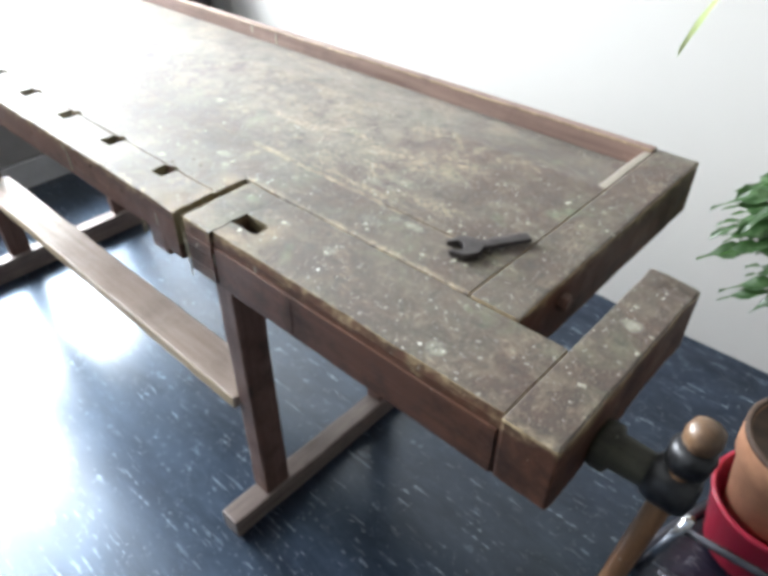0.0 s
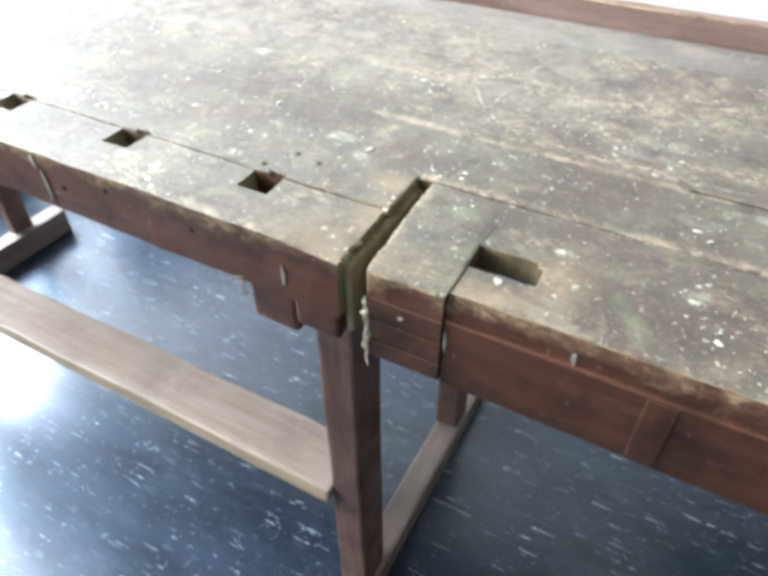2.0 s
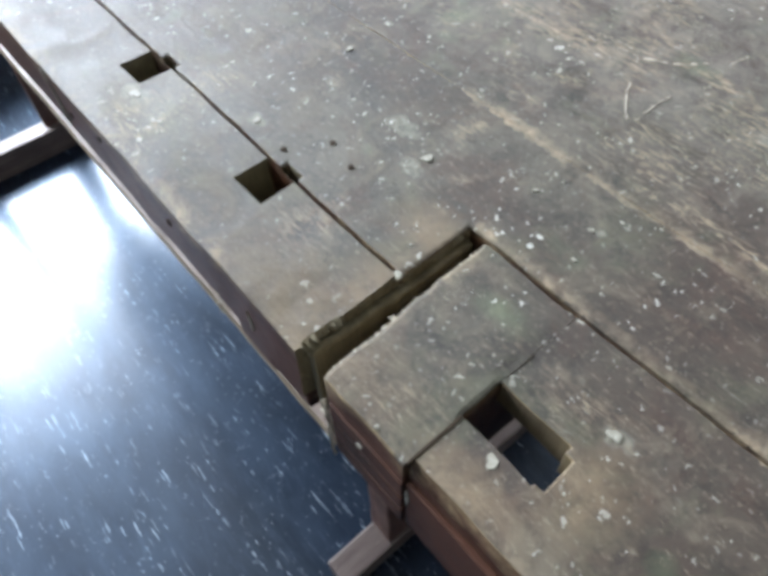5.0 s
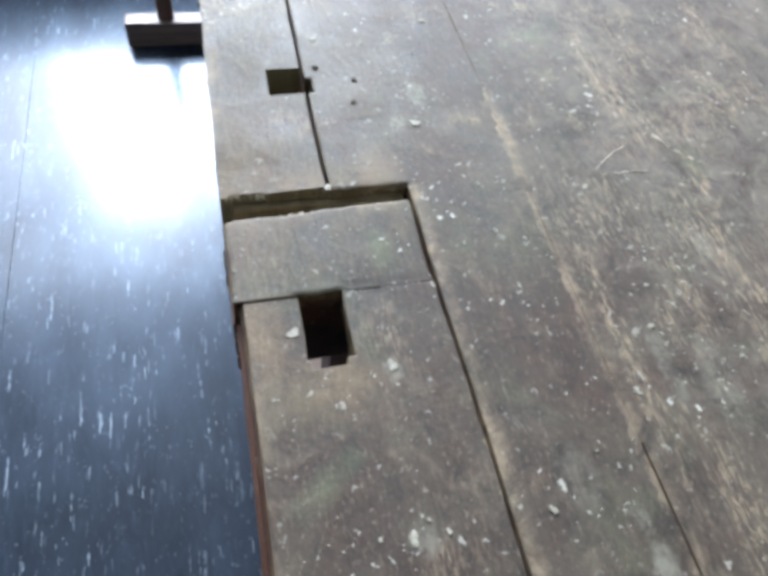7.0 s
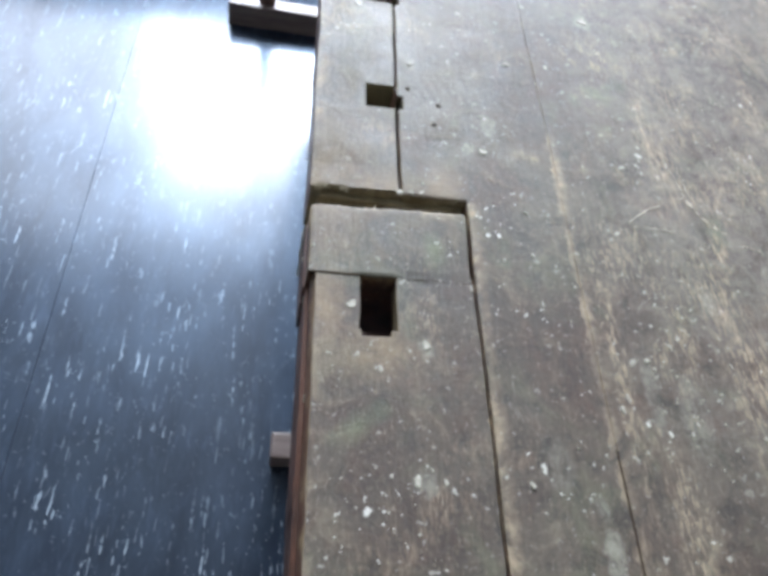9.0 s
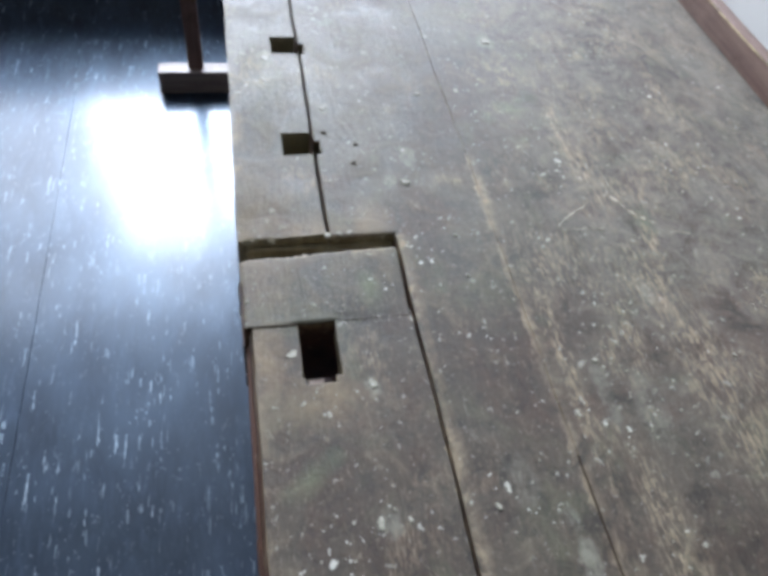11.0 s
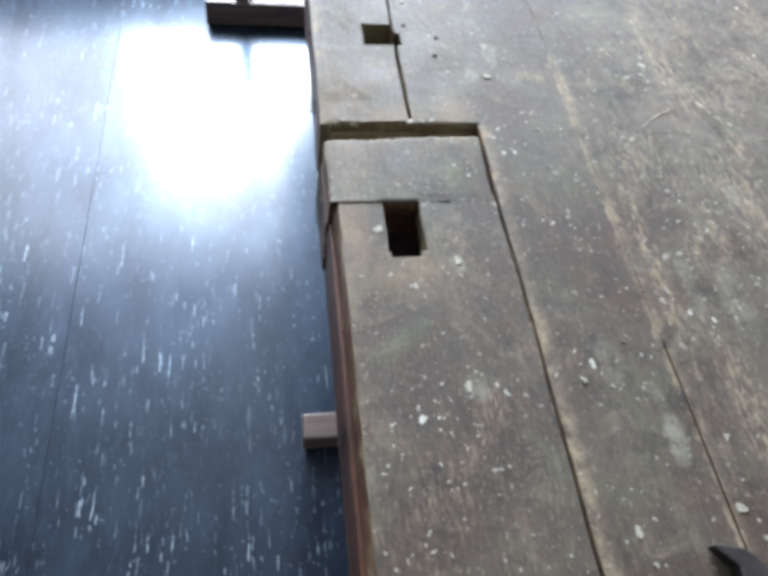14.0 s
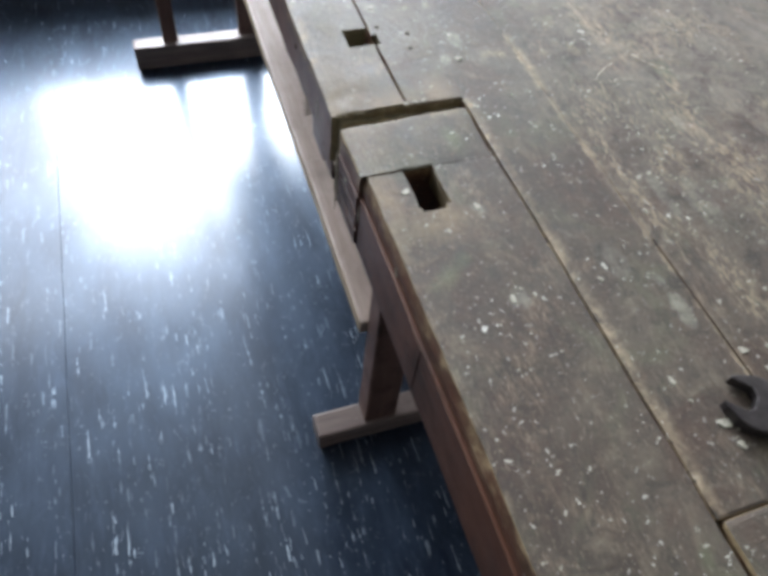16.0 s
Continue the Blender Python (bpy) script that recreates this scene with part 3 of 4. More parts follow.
def bench_top():
    dogs = [(-0.122 - 0.146 * k, -0.094 - 0.146 * k, 0.042, 0.0663) for k in range(10)]
    bm = plank(LEFT, -0.003, 0.0, 0.0664, 0.785, H, dogs, 0.03, 0.0055, 0.0015)
    for v in bm.verts:
        near = max(0.0, 1 - math.hypot((v.co.x + 0.003) / 0.05, v.co.y / 0.04))
        if v.co.z > 0.82:
            v.co.z -= 0.005 * near
        v.co.x -= 0.002 * near
    bare_faces(bm, lambda c, d: (d.x > 0.7 and c.x > -0.02) or (0.035 < c.y < 0.066 and abs(d.z) < 0.3 and -1.6 < c.x < -0.05))
    dull_edges(bm, lambda c: c.y > 0.035, 1)
    part("dog_hole_strip", bm, [TOP_X, RED["x"], EDGE, ENDGRAIN], bench, "front strip with a row of square dog holes")
    bm = plank(LEFT, 0.3845, 0.069, 0.1993, 0.785, H - 0.0004, [(-0.0015, 0.5, 0.0, 0.1195)] + [(a + 0.012, b - 0.001, 0.0, 0.0735) for a, b, _, _ in dogs], 0.03, 0.0022, 0.001, 0.1993)
    bare_faces(bm, lambda c, d: (c.y < 0.119 and c.x > -0.003 and abs(d.z) < 0.1) or (0.0695 < c.y < 0.0745 and c.x < -0.05 and abs(d.z) < 0.3))
    dull_edges(bm, lambda c: c.y < 0.08, 1)
    dull_edges(bm, lambda c: c.y < 0.125, 0)
    part("top_board", bm, [TOP_X, RED["x"], EDGE, ENDGRAIN], bench)
    part("top_board", plank(LEFT, 0.3845, 0.1996, 0.437, 0.785, H - 0.0003, (), 0.035, 0.0006, 0.001), [TOP_X, RED["x"], EDGE], bench)
    part("end_cap", plank(0.385, 0.449, 0.122, 0.606, 0.757, H, (), 0.03, 0.004, 0.0009), [TOP_Y, RED["y"], EDGE], bench)
    part("tray_rail", plank(LEFT, 0.3845, 0.5865, 0.604, 0.76, H + 0.004, (), 0.03, 0.003, 0.0012), [RAIL, RAIL, EDGE], bench, "reddish-brown rear rail of the tool tray")

    def wedge(name, a, y_or_x, mats, label):
        bm = bmesh.new()
        va, vb = [bm.verts.new(p) for p in a], [bm.verts.new(p) for p in y_or_x]
        bm.faces.new(va)
        bm.faces.new(list(reversed(vb)))
        k = len(va)
        for i in range(k):
            bm.faces.new([va[(i + 1) % k], va[i], vb[i], vb[(i + 1) % k]])
        bmesh.ops.recalc_face_normals(bm, faces=bm.faces)
        round_edges(bm, 0.001)
        part(name, bm, mats, bench, label)

    wedge("tray_ramp", [(0.345, 0.4385, 0.803), (0.3838, 0.4385, 0.803), (0.3838, 0.4385, 0.8395), (0.373, 0.4385, 0.8395)],
          [(0.345, 0.585, 0.803), (0.3838, 0.585, 0.803), (0.3838, 0.585, 0.8395), (0.373, 0.585, 0.8395)], PALEY, "pale sloped block at the end of the tool tray")
    wedge("tray_floor", [(LEFT, 0.4376, 0.79), (LEFT, 0.586, 0.79), (LEFT, 0.586, 0.8125), (LEFT, 0.4376, 0.8385)], [(0.384, 0.4376, 0.79), (0.384, 0.586, 0.79), (0.384, 0.586, 0.8125), (0.384, 0.4376, 0.8385)], TOP_X, "shallow sloping tool tray floor, greyed and dusty")
    # the block under the front edge, beside the vise gap
    part("guide_block", block(-0.092, -0.048, 0.004, 0.11, 0.744, 0.7848, 0.004), RED["x"], bench)
    part("guide_block", block(-0.0475, -0.009, 0.003, 0.11, 0.757, 0.7848, 0.003), RED["x"], bench)
    # pale splinters torn loose where the guide block meets the strip
    rnd = random.Random(8)
    bm = bmesh.new()
    for _ in range(34):
        x, z = -0.093 + rnd.uniform(-0.003, 0.003), 0.779 + rnd.uniform(-0.012, 0.009)
        p, q = Vector((x, 0.002, z)), Vector((x - rnd.uniform(0.001, 0.007), -0.002 - rnd.uniform(0, 0.003), z + rnd.uniform(-0.008, 0.004)))
        w = Vector((0.0004, 0, rnd.uniform(0.0004, 0.0009)))
        a, b, c, d = bm.verts.new(p - w), bm.verts.new(p + w), bm.verts.new(q), bm.verts.new(p + Vector((0, 0.001, 0)))
        for f in ((a, b, c), (b, d, c), (d, a, c), (b, a, d)):
            bm.faces.new(f)
    part("splintered_corner", bm, SCRAPE, bench, "tuft of pale torn splinters")["kind"] = "stuff"
    part("bolt", lathe([(0.011, 0.4485), (0.011, 0.456), (0.008, 0.459)], 6, (0, 0.218, 0.808), "x"), LEG["x"], bench)
    # nail holes as raised dark discs, their inner shade put into the colour
    for x, z in ((-0.137, 0.818), (-0.28, 0.812), (-0.225, 0.826), (-0.43, 0.815)):
        bm = lathe([(0.0026, -0.0008), (0.0024, 0.0014), (0.0012, 0.0016)], 9)
        bmesh.ops.transform(bm, matrix=Matrix.Translation((x, 0.0004, z)) @ Matrix.Rotation(radians(90), 4, "X"), verts=bm.verts)
        part("nail_hole_disc", bm, HOLLOW, bench)
    # screw holes likewise: dark discs in place of shaded hollows
    for x, y in ((-0.122, 0.078), (-0.106, 0.104), (-0.082, 0.099)):
        part("screw_hole_disc", lathe([(0.0022, H - 0.003), (0.002, H + 0.0003), (0.001, H + 0.0004)], 9, (x, y, 0)), HOLLOW, bench)


def close_seam(bm):
    """The joint between jaw and arm is dirty, and closed behind the dog hole."""
    dull_edges(bm, lambda c: abs(c.x - 0.0755) < 0.005, 0)
    for v in bm.verts:
        if v.co.y < 0.034 and abs(v.co.x - 0.0755) < 0.0035:
            v.co.x = 0.0748 if v.co.x < 0.07545 else 0.076
        if v.co.y > 0.003 and not 0.033 < v.co.y < 0.0645 and abs(v.co.x - 0.0755) < 0.006 and v.co.z > H - 0.006:
            v.co.z = H - 0.0002
            if abs(v.co.x - 0.0755) < 0.0012:
                gap = 0.0002 if v.co.y > 0.06 else 0.0006
                v.co.x = 0.0754 + (gap if v.co.x > 0.07545 else -gap)


def ragged_lip():
    """Torn fibres and dirt along the ends of the boards at the vise gap."""
    rnd = random.Random(21)
    bm = bmesh.new()
    for _ in range(260):
        y = rnd.uniform(0.004, 0.1185)
        x = -0.0035 if y < 0.068 else -0.002
        low = rnd.random() ** 2 * 0.02
        w, out = rnd.uniform(0.0006, 0.0022), rnd.uniform(0.0008, 0.0042) * (0.35 + 1.6 * abs(noise.noise(Vector((y * 60, 4.0, 1.0)))))
        z = H - 0.0012 - low
        a, b, c, d = [bm.verts.new(p) for p in ((x - 0.001, y - w, z), (x - 0.001, y + w, z + 0.0003), (x + out, y + rnd.uniform(-0.002, 0.002), z - rnd.uniform(0.0, 0.004)), (x, y, z - 0.004))]
        for f in ((a, b, c), (b, d, c), (d, a, c), (b, a, d)):
            bm.faces.new(f)
    ledge = block(-0.0035, 0.0032, 0.006, 0.1172, 0.768, 0.8315, 0.003, 40, 0.0016)
    jitter(ledge, 0.0012, 60.0)
    part("torn_end", ledge, ENDGRAIN, bench, "olive torn end grain bulging into the vise gap")
    part("ragged_lip", bm, ENDGRAIN, bench, "torn mossy fibres along the board ends")["kind"] = "stuff"


def tail_vise():
    z0 = 0.755
    bm = plank(0.0128, 0.0753, 0.001, 0.1165, z0 + 0.004, H, (), 0.0075, 0.0024, 0.0012)
    for v in bm.verts:
        if v.co.x < 0.026:
            v.co.x += 0.005 * max(0.0, 1 - v.co.y / 0.116) ** 1.5 + 0.0016 * noise.noise(Vector((v.co.y * 95, v.co.z * 40, 2)))
    bare_faces(bm, lambda c, d: d.x < -0.6)
    close_seam(bm)
    jaw = part("vise_jaw", bm, [TOP_X, RED["x"], EDGE, EDGE], bench, "jaw block with a ragged pale edge")
    body = part("arm_body", block(0.126, 0.5088, 0.0048, 0.1165, z0, 0.8222, 0.002, 14, 0.0006), RED["x"], bench)
    part("arm_body", block(0.0758, 0.1258, 0.0048, 0.034, z0, 0.8222, 0.002, 4, 0.0006), RED["x"], bench)
    bm = plank(0.0756, 0.5088, 0.0042, 0.1172, 0.8185, H, [(0.0756, 0.1175, 0.0365, 0.0625), (0.1175, 0.1225, 0.0385, 0.058)], 0.02, 0.0026, 0.0012)
    # the front arris is worn back
    for v in bm.verts:
        if v.co.y < 0.012 and v.co.z > 0.835:
            v.co.y += 0.0025
    close_seam(bm)
    bare_faces(bm, lambda c, d: 0.03 < c.y < 0.07 and c.x < 0.13 and abs(d.z) < 0.1)
    dull_edges(bm, lambda c: c.y > 0.11, 1)
    arm = bm
    rnd = random.Random(3)
    bm = bmesh.new()
    for _ in range(150):
        y = rnd.uniform(0.002, 0.113)
        x = 0.0128 + 0.005 * max(0.0, 1 - y / 0.116) ** 1.5 + 0.0012
        z = H - 0.0006 if rnd.random() < 0.75 else rnd.uniform(0.79, 0.835)
        w, out = rnd.uniform(0.0004, 0.0016), rnd.uniform(0.0004, 0.0032) * (0.4 + abs(noise.noise(Vector((y * 70, 1.0, 2.0)))) * 1.6)
        a, b, c, d = [bm.verts.new(p) for p in ((x + 0.002, y - w, z), (x + 0.002, y + w, z + 0.0002), (x - out, y + rnd.uniform(-0.002, 0.002), z + rnd.uniform(-0.002, 0.0008)), (x + 0.001, y, z - 0.0016))]
        for f in ((a, b, c), (b, d, c), (d, a, c), (b, a, d)):
            bm.faces.new(f)
    part("splintered_edge", bm, SCRAPE, jaw, "pale splinters along the jaw edge")["kind"] = "stuff"
    for k in range(16):
        x, y, z = 0.0194 + rnd.uniform(-0.002, 0.001), rnd.uniform(-0.001, 0.001), 0.818 - 0.0036 * k + rnd.uniform(-0.003, 0.003)
        drop = rnd.uniform(0.012, 0.026)
        part("frayed_fibre", tube([(x, y, z), (x - rnd.uniform(0, 0.0028), y - 0.0008, z - drop * 0.35), (x + rnd.uniform(-0.003, 0.002), y - 0.0015, z - drop * 0.7), (x - rnd.uniform(0, 0.004), y - 0.001, z - drop)], rnd.uniform(0.0004, 0.0009), 5), SCRAPE, jaw)
    part("arm_top", arm, [TOP_X, RED["x"], EDGE, DARKHOLE], bench, "long sliding arm with a square dog hole")
    part("face_strip", block(0.0758, 0.506, 0.0016, 0.006, 0.757, 0.8185, 0.0012, 14, 0.0005), RED["x"], body)
    part("face_patch", block(0.2055, 0.2245, 0.001, 0.004, 0.76, 0.8165, 0.001, 4, 0.0004), RED["z"], body, "upright patch let into the red face")
    for a, b in ((0.76, 0.776), (0.779, 0.797), (0.80, 0.817)):
        part("jaw_moulding", block(0.021, 0.0752, -0.0006, 0.003, a, b, 0.001, 4, 0.0004), RED["x"], jaw)
    # head across the end
    bm = plank(0.5094, 0.568, 0.0005, 0.305, 0.757, H, (), 0.02, 0.0035, 0.0012)
    for v in bm.verts:
        if v.co.y > 0.28:
            v.co.z -= max(0, v.co.x - 0.53) * 0.12
    part("vise_head", bm, [TOP_Y, RED["y"], EDGE], bench)
    part("head_underblock", block(0.513, 0.56, 0.03, 0.2, 0.715, 0.757, 0.006), RED["y"], bench)
    part("guide_bar", block(0.41, 0.509, 0.118, 0.142, 0.765, 0.795, 0.002), RED["x"], bench)
    part("screw_collar", lathe([(0.024, 0.567), (0.026, 0.572), (0.026, 0.584), (0.019, 0.588), (0.018, 0.618), (0.02, 0.622)], 20, (0, 0.095, 0.772), "x"), MOSS, bench, "dark mossy wooden collar", True)
    part("screw_hub", lathe([(0.014, 0.618), (0.022, 0.622), (0.025, 0.632), (0.025, 0.652), (0.021, 0.662), (0.009, 0.666)], 24, (0, 0.095, 0.772), "x"), IRON, bench, "black iron screw hub", True)
    bar = lathe([(0.0105, -0.25), (0.0115, -0.1), (0.0115, 0.06)], 18)
    cap = lathe([(0.011, 0.055), (0.0155, 0.058), (0.0168, 0.067), (0.0145, 0.077), (0.006, 0.081)], 20)
    ring = lathe([(0.014, 0.026), (0.0195, 0.029), (0.0205, 0.048), (0.016, 0.054)], 20)
    m = pose(0.643, 0.092, 0.775, -6, 5, 0)
    for b in (bar, cap, ring):
        bmesh.ops.transform(b, matrix=m, verts=b.verts)
    handle = part("vise_handle", bar, HANDLE, bench, "orange-brown wooden handle", True)
    part("handle_knob", cap, KNOB, handle, "", True)
    part("handle_ring", ring, IRON, handle, "", True)


def splat(bm, m, r, rnd, stretch=1.0, high=0.0003):
    """An uneven dried drop of paint, added to bm in the plane of m."""
    k = 14
    ph = [rnd.uniform(0, 6.28) for _ in range(4)]
    mid = bm.verts.new(m @ Vector((0, 0, high)))
    ring, skirt = [], []
    for i in range(k):
        a = 2 * math.pi * i / k
        q = r * (1 + 0.22 * math.sin(2 * a + ph[0]) + 0.16 * math.sin(3 * a + ph[1]) + 0.12 * math.sin(5 * a + ph[2]))
        p = Vector((q * math.cos(a), q * math.sin(a) * stretch, 0))
        ring.append(bm.verts.new(m @ (p * 0.8 + Vector((0, 0, high)))))
        skirt.append(bm.verts.new(m @ (p - Vector((0, 0, 0.0012)))))
    for i in range(k):
        j = (i + 1) % k
        bm.faces.new([mid, ring[i], ring[j]])
        bm.faces.new([ring[i], skirt[i], skirt[j], ring[j]])


def paint_marks():
    rnd = random.Random(11)
    bm = bmesh.new()
    spots = ((0.099, 0.031, 64), (0.126, 0.08, 58), (0.214, 0.07, 62), (0.207, 0.079, 22), (0.214, 0.087, 30), (0.214, 0.14, 38), (0.125, 0.237, 38), (0.131, 0.241, 28),
             (0.162, 0.21, 40), (-0.057, 0.138, 66), (0.052, 0.183, 26), (0.044, 0.166, 30), (0.051, 0.143, 26), (0.132, 0.345, 30), (-0.002, 0.414, 30), (-0.196, 0.033, 32),
             (0.335, 0.161, 75), (0.293, 0.206, 60), (0.3, 0.144, 55), (0.295, 0.226, 40), (0.354, 0.288, 40), (0.35, 0.162, 48), (0.351, 0.186, 26), (0.366, 0.367, 60), (0.316, 0.148, 28), (0.561, 0.157, 40), (0.562, 0.189, 44), (0.054, 0.004, 22),
             (-0.232, 0.035, 75), (-0.2, 0.031, 42), (-0.155, 0.081, 46), (-0.175, 0.173, 40), (0.309, 0.214, 36), (-0.263, 0.267, 80), (0.004, 0.166, 26), (-0.003, 0.067, 42))
    for x, y, r in spots:
        splat(bm, Matrix.Translation((x, y, H + 0.0001)), r * 0.6e-4, rnd, rnd.uniform(0.7, 1.2))
    for cx, cy, wide, count in ((0.16, 0.27, 0.035, 26), (0.25, 0.07, 0.04, 18), (0.33, 0.2, 0.05, 16), (-0.12, 0.12, 0.12, 22), (-0.4, 0.2, 0.25, 36), (0.54, 0.17, 0.05, 10), (0.05, 0.3, 0.12, 20)):
        for _ in range(count):
            x, y = rnd.gauss(cx, wide), rnd.gauss(cy, wide * 0.55)
            if y > 0.43 or y < 0.004 or (0.06 < y < 0.072 and x < 0) or (0.11 < y < 0.125 and x > 0) or (x > 0.503 and x < 0.515) or x > 0.562 or (0.445 < x < 0.515 and y > 0.11) or (x < 0.02 and y < 0.125 and x > -0.01) or (0.07 < x < 0.125 and y < 0.065) or (x < -0.09 and 0.036 < y < 0.074):
                continue
            splat(bm, Matrix.Translation((x, y, H + 0.0001)), rnd.uniform(0.0004, 0.0011), rnd, rnd.uniform(0.6, 1.3), 0.0002)
    # dirt packed into the joints
    for x0, x1, y0, y1 in ((0.0749, 0.0761, 0.003, 0.036), (0.07545, 0.0757, 0.064, 0.084), (0.19, 0.36, 0.1989, 0.1998)):
        line = block(x0, x1, y0, y1, H - 0.004, H + 0.0003, 0.0, 24, 0.0003)
        part("packed_dirt", line, HOLLOW, bench, "dark dirt packed into a joint")
    # drips on the front edges and on the rear rail
    up = Matrix.Rotation(radians(90), 4, "X")
    for x, z, y, r, tall in ((0.16, 0.8235, 0.0044, 0.0015, 4.5), (-0.052, 0.806, -0.0005, 0.0013, 9), (0.0775, 0.80, 0.0014, 0.0014, 7.0), (-0.302, 0.808, -0.0006, 0.0018, 9.0), (0.412, 0.8285, 0.0042, 0.0014, 4.0), (-0.582, 0.831, 0.5858, 0.003, 4.0), (-0.497, 0.823, 0.5858, 0.003, 5.0), (0.045, 0.808, -0.0008, 0.0018, 1.0), (-0.31, 0.83, -0.0004, 0.003, 2.0)):
        splat(bm, Matrix.Translation((x, y, z)) @ up, r, rnd, tall, 0.0005)
    part("paint_spatter", bm, PAINT, bench, "scattered drops of dried white paint")["kind"] = "stuff"
    # scratches that cross the grain
    bm = bmesh.new()
    for (x0, y0), (x1, y1), bend, w in (((-0.034, 0.313), (0.002, 0.342), -0.004, 0.0026), ((0.005, 0.258), (0.006, 0.294), 0.001, 0.0009), ((0.0, 0.254), (-0.033, 0.312), 0.002, 0.0008), ((0.013, 0.35), (0.017, 0.368), 0.001, 0.0011), ((-0.075, 0.306), (-0.031, 0.314), 0.001, 0.0009), ((-0.07, 0.316), (-0.028, 0.318), 0.001, 0.0007)):
        rows = []
        d = Vector((x1 - x0, y1 - y0, 0))
        side = Vector((-d.y, d.x, 0)).normalized()
        for i in range(13):
            f = i / 12
            p = Vector((x0, y0, H + 0.0004)) + d * f + side * (bend * 4 * f * (1 - f) + rnd.uniform(-0.0012, 0.0012))
            ww = w * (0.1 + rnd.random() * 0.65)
            rows.append([bm.verts.new(p - side * ww - Vector((0, 0, 0.0002))), bm.verts.new(p), bm.verts.new(p + side * ww - Vector((0, 0, 0.0002)))])
        for a, b in zip(rows, rows[1:]):
            if rnd.random() < 0.16:
                continue
            for q in (0, 1):
                bm.faces.new([a[q], b[q], b[q + 1], a[q + 1]])
    bmesh.ops.delete(bm, geom=[v for v in bm.verts if not v.link_faces], context="VERTS")
    bmesh.ops.recalc_face_normals(bm, faces=bm.faces)
    part("scratching", bm, SCRAPE, bench, "pale scratches across the grain")["kind"] = "stuff"


def trestle(x0, x1, front, back, legs, foot_h, foot_x):
    part("foot", block(*foot_x, front, back, 0.0, foot_h, 0.005, 16, 0.0018), FOOT, bench)
    for y0, y1, top in legs:
        part("leg", block(x0, x1, y0, y1, foot_h - 0.004, top, 0.0045, 16, 0.0016), LEG["z"], bench)
    part("top_rail", block(x0, x1, legs[-2][0] - 0.06, legs[-1][1] + 0.05, 0.73, 0.7845, 0.003), LEG["y"], bench)


bench_top()
ragged_lip()
tail_vise()
paint_marks()
trestle(-0.103, -0.058, 0.002, 0.6, [(0.095, 0.157, 0.731), (0.455, 0.51, 0.731)], 0.055, (-0.1, -0.051))
trestle(-1.378, -1.35, -0.211, 0.6, [(-0.125, -0.084, 0.78), (0.095, 0.157, 0.731), (0.455, 0.51, 0.731)], 0.07, (-1.382, -1.332))
bm = block(-1.338, -0.102, 0.083, 0.173, 0.306, 0.338, 0.005, 40, 0.0016)
bm.normal_update()
for f in bm.faces:
    f.material_index = 1 if f.normal.y < -0.5 else 0
part("stretcher", bm, [STRETCH, PALE["x"]], bench, "long pale stretcher board lying flat between the legs")

# ---------------------------------------------------------------- loose things


def wrench():
    w = thing("wrench", (0.33, 0.19, H), "dark steel open-ended wrench lying on the bench", "wrench")
    outline = []
    # head: a disc with a slot cut in at its mouth
    r, slot, depth = 0.0268, 0.0122, -0.0015
    for k in range(0, 25):
        a = radians(28 + (360 - 56) * k / 24)
        outline.append((r * math.cos(a) * (1.12 if abs(math.sin(a)) < 0.8 else 1.0), r * math.sin(a)))
    outline += [(0.0225, -slot), (-depth + 0.005, -slot), (-depth, -slot * 0.5), (-depth, slot * 0.5), (-depth + 0.005, slot), (0.0225, slot)]
    bm = bmesh.new()
    vs = [bm.verts.new((x, y, 0.0)) for x, y in outline]
    f = bm.faces.new(vs)
    up = bmesh.ops.extrude_face_region(bm, geom=[f])["geom"]
    bmesh.ops.translate(bm, vec=(0, 0, 0.011), verts=[g for g in up if isinstance(g, bmesh.types.BMVert)])
    bmesh.ops.recalc_face_normals(bm, faces=bm.faces)
    round_edges(bm, 0.0015)
    m = Matrix.Translation((0.3315, 0.183, H + 0.001)) @ Matrix.Rotation(radians(224), 4, "Z") @ Matrix.Scale(0.74, 4)
    bmesh.ops.transform(bm, matrix=m, verts=bm.verts)
    part("wrench_head", bm, STEEL, w)
    bm = block(-0.115, -0.022, -0.0105, 0.0105, 0.002, 0.0095, 0.003)
    bmesh.ops.transform(bm, matrix=m @ Matrix.Rotation(radians(14), 4, "Z"), verts=bm.verts)
    part("wrench_shank", bm, STEEL, w)


wrench()


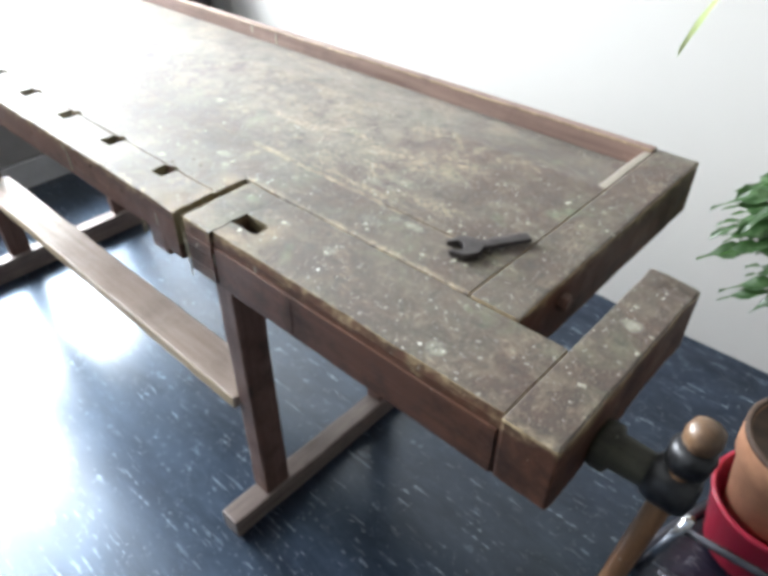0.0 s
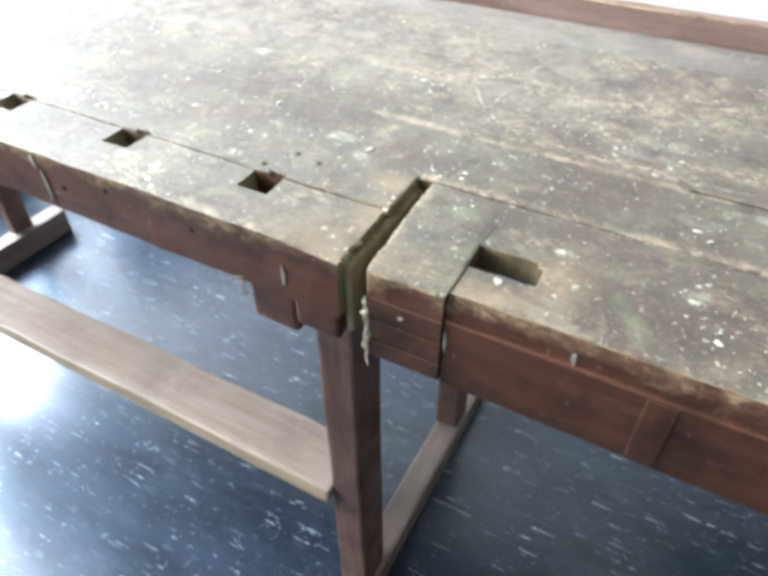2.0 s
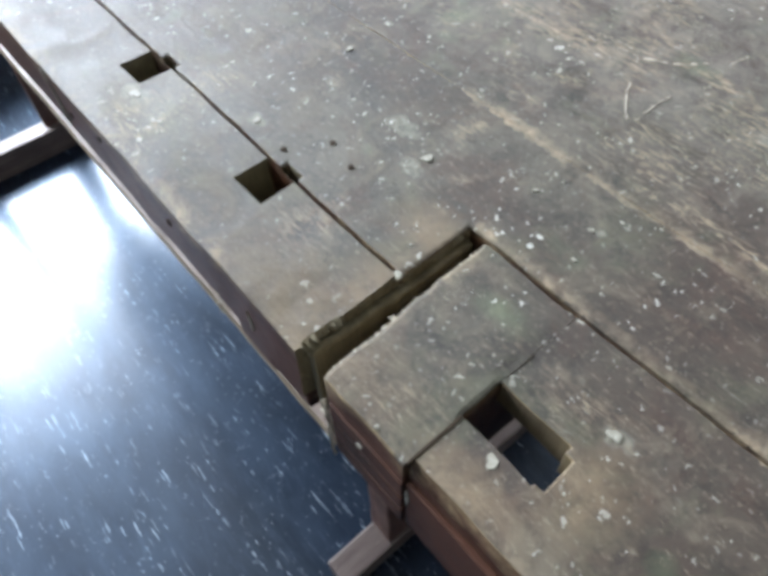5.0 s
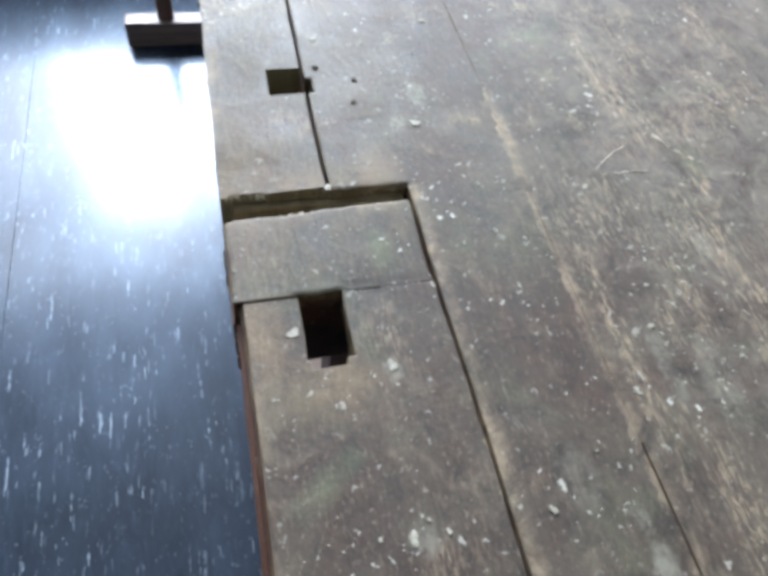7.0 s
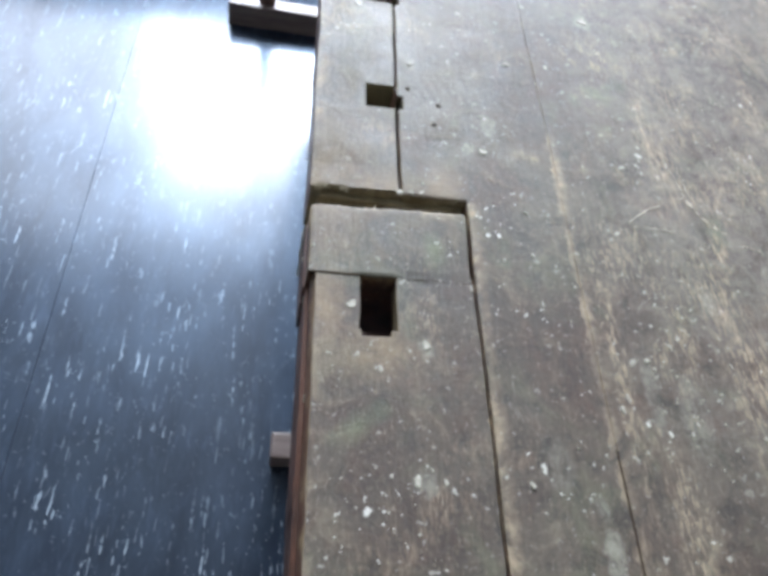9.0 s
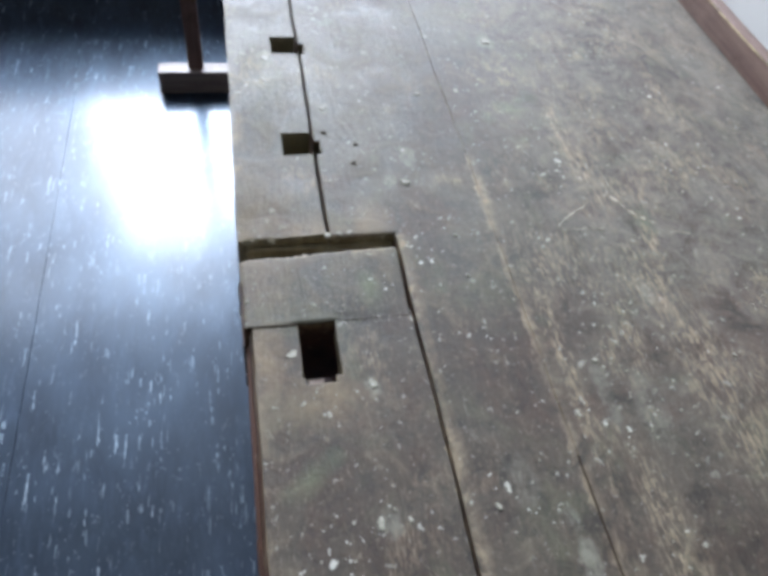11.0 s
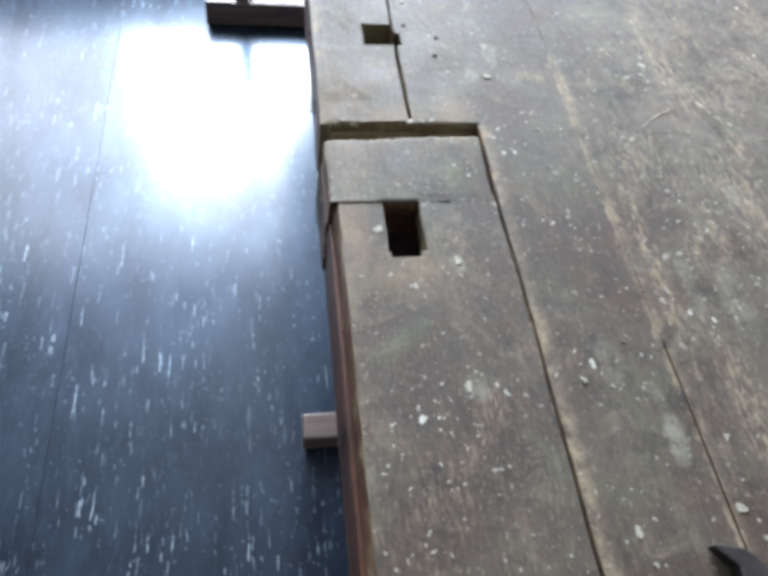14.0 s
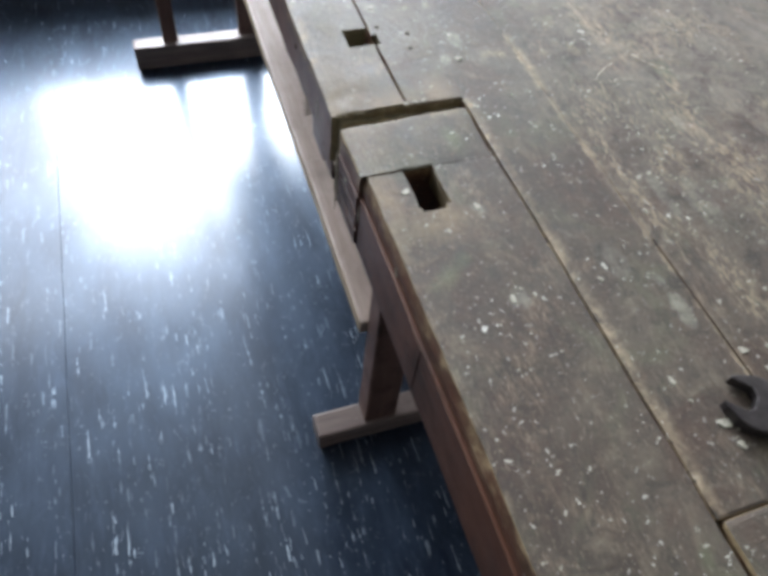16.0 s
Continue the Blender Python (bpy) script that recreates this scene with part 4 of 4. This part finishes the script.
def plant():
    pot = thing("potted_plant", (0.77, 0.72, 0), "leafy green plant in a terracotta pot inside a red planter", "potted plant")
    c = (0.77, 0.72, 0)
    part("red_planter", lathe([(0.085, 0.0), (0.1, 0.02), (0.124, 0.165), (0.129, 0.17), (0.129, 0.18), (0.121, 0.18), (0.1, 0.05)], 32, c), REDPOT, pot, "glossy red plastic planter", True)
    clay = part("terracotta_pot", lathe([(0.085, 0.06), (0.112, 0.28), (0.12, 0.285), (0.122, 0.345), (0.117, 0.35), (0.109, 0.346), (0.104, 0.3)], 32, c), TERRACOTTA, pot, "", True)
    part("pot_rim", lathe([(0.1222, 0.344), (0.1226, 0.349), (0.119, 0.353), (0.111, 0.352), (0.108, 0.335), (0.115, 0.335)], 32, c), RIM, clay, "dark weathered rim", True)
    part("soil", lathe([(0.02, 0.3), (0.103, 0.302), (0.103, 0.31), (0.06, 0.318)], 24, c), SOIL, clay)
    rnd = random.Random(5)
    part("stem", tube([(0.765, 0.72, 0.31), (0.71, 0.76, 0.42), (0.64, 0.81, 0.58), (0.62, 0.83, 0.72)], 0.011), plainstem, pot, "", True)

    def blade(base, tip, rise, width):
        base, tip = Vector(base), Vector(tip)
        bm = bmesh.new()
        n = 14
        d = tip - base
        side = d.cross(Vector((0, 0, 1))).normalized()
        rows = []
        for i in range(n + 1):
            s = i / n
            p = base + d * s + Vector((0, 0, rise * 4 * s * (1 - s)))
            w = width * (math.sin(math.pi * min(1, 0.08 + s * 0.92)) ** 0.7) * (1 if s < 0.98 else 0.2)
            wave = 0.4 * width * math.sin(s * 17 + rise * 90)
            rows.append([bm.verts.new(p + side * w * q + Vector((0, 0, abs(q) * w * 0.35 + wave * q))) for q in (-1, -0.5, 0, 0.5, 1)])
        for a, b in zip(rows, rows[1:]):
            for q in range(4):
                bm.faces.new([a[q], a[q + 1], b[q + 1], b[q]])
        return bm

    tips = []
    part("leaf", blade((0.62, 0.83, 0.72), (0.245, 1.0, 0.861), 0.28, 0.027), LEAF_PALE, pot, "long pale arching leaf", True)
    part("leaf", blade((0.62, 0.83, 0.72), (0.26, 1.02, 0.9), 0.26, 0.02), LEAF_PALE, pot, "long pale arching leaf", True)
    for k in range(92):
        upper = k % 3 < 2
        a, z = rnd.uniform(0, 6.28), rnd.uniform(0.68, 0.72) if upper else rnd.uniform(0.61, 0.65)
        far = rnd.uniform(0.12, 0.2)
        tips.append(((0.62, 0.83, z), (0.62 + far * math.cos(a), 0.83 + far * 0.75 * math.sin(a), z + (rnd.uniform(-0.03, 0.04) if upper else rnd.uniform(-0.05, 0.0))), rnd.uniform(0.015, 0.05), rnd.uniform(0.016, 0.025)))
    for k in range(22):
        a, z = rnd.uniform(0, 6.28), rnd.uniform(0.54, 0.61)
        far = rnd.uniform(0.1, 0.19)
        tips.append(((0.67, 0.82, z), (0.67 + far * math.cos(a), 0.82 + far * 0.75 * math.sin(a), z + rnd.uniform(-0.07, 0.01)), rnd.uniform(0.01, 0.03), rnd.uniform(0.014, 0.022)))
    for t in tips:
        part("leaf", blade(*t), LEAF, pot, "", True)


LEAF_PALE = plain("pale_leaf", (0.13, 0.2, 0.05), (0.22, 0.3, 0.1), 30, 0.4)
for leaf_mat, tint in ((LEAF, (0.05, 0.13, 0.025)), (LEAF_PALE, (0.4, 0.46, 0.22))):
    nt = leaf_mat.node_tree
    glow, blend = nt.nodes.new("ShaderNodeBsdfTranslucent"), nt.nodes.new("ShaderNodeMixShader")
    glow.inputs[0].default_value = (*tint, 1)
    blend.inputs[0].default_value = 0.45
    nt.links.new(nt.nodes["Principled BSDF"].outputs[0], blend.inputs[1])
    nt.links.new(glow.outputs[0], blend.inputs[2])
    nt.links.new(blend.outputs[0], nt.nodes["Material Output"].inputs[0])
plainstem = plain("green_stem", (0.05, 0.09, 0.03), (0.1, 0.14, 0.06), 30, 0.5)
plant()


def metal_stand():
    s = thing("metal_stand", (0.68, 0.6, 0), "low chrome tube stand on the floor beside the plant", "stand")
    part("floor_runner", tube([(0.583, 0.5, 0.012), (0.63, 0.655, 0.012), (0.677, 0.81, 0.012)], 0.012), DARKTUBE, s, "dark tube lying on the floor", True)
    part("upright", tube([(0.612, 0.515, 0.012), (0.633, 0.508, 0.13), (0.654, 0.5, 0.25)], 0.01), CHROME, s, "chrome upright tube", True)
    part("upright", tube([(0.9, 0.53, 0.012), (0.9, 0.52, 0.13), (0.9, 0.51, 0.25)], 0.011), CHROME, s, "chrome upright tube", True)
    part("crossbar", tube([(0.653, 0.512, 0.2), (0.78, 0.52, 0.2), (0.9, 0.515, 0.2)], 0.008), DARKTUBE, s, "", True)
    part("floor_runner", tube([(0.645, 0.53, 0.012), (0.77, 0.53, 0.012), (0.9, 0.53, 0.012)], 0.012), DARKTUBE, s, "", True)


metal_stand()


def far_things():
    c = thing("storage_box", (-2.2, -0.4, 0), "long low grey metal box with a pale plinth on the floor", "box")
    part("plinth", block(-2.4, -1.9, -1.7, 0.85, 0.0, 0.108, 0.004), GREYMETAL, c, "pale grey plinth strip")
    part("box_body", block(-2.4, -1.908, -1.7, 0.85, 0.112, 0.43, 0.006), GREYDARK, c)
    part("box_lid", block(-2.41, -1.895, -1.71, 0.86, 0.431, 0.455, 0.004), GREYDARK, c)
    d = thing("dark_cupboard", (-2.1, 1.1, 0), "low dark lacquered cupboard against the wall", "cupboard")
    part("cupboard_body", block(-2.7, -1.78, 1.0, 1.27, 0.0, 0.86, 0.006), BLACK, d)
    part("cupboard_top", block(-2.72, -1.76, 0.98, 1.272, 0.86, 0.89, 0.004), BLACK, d)


far_things()
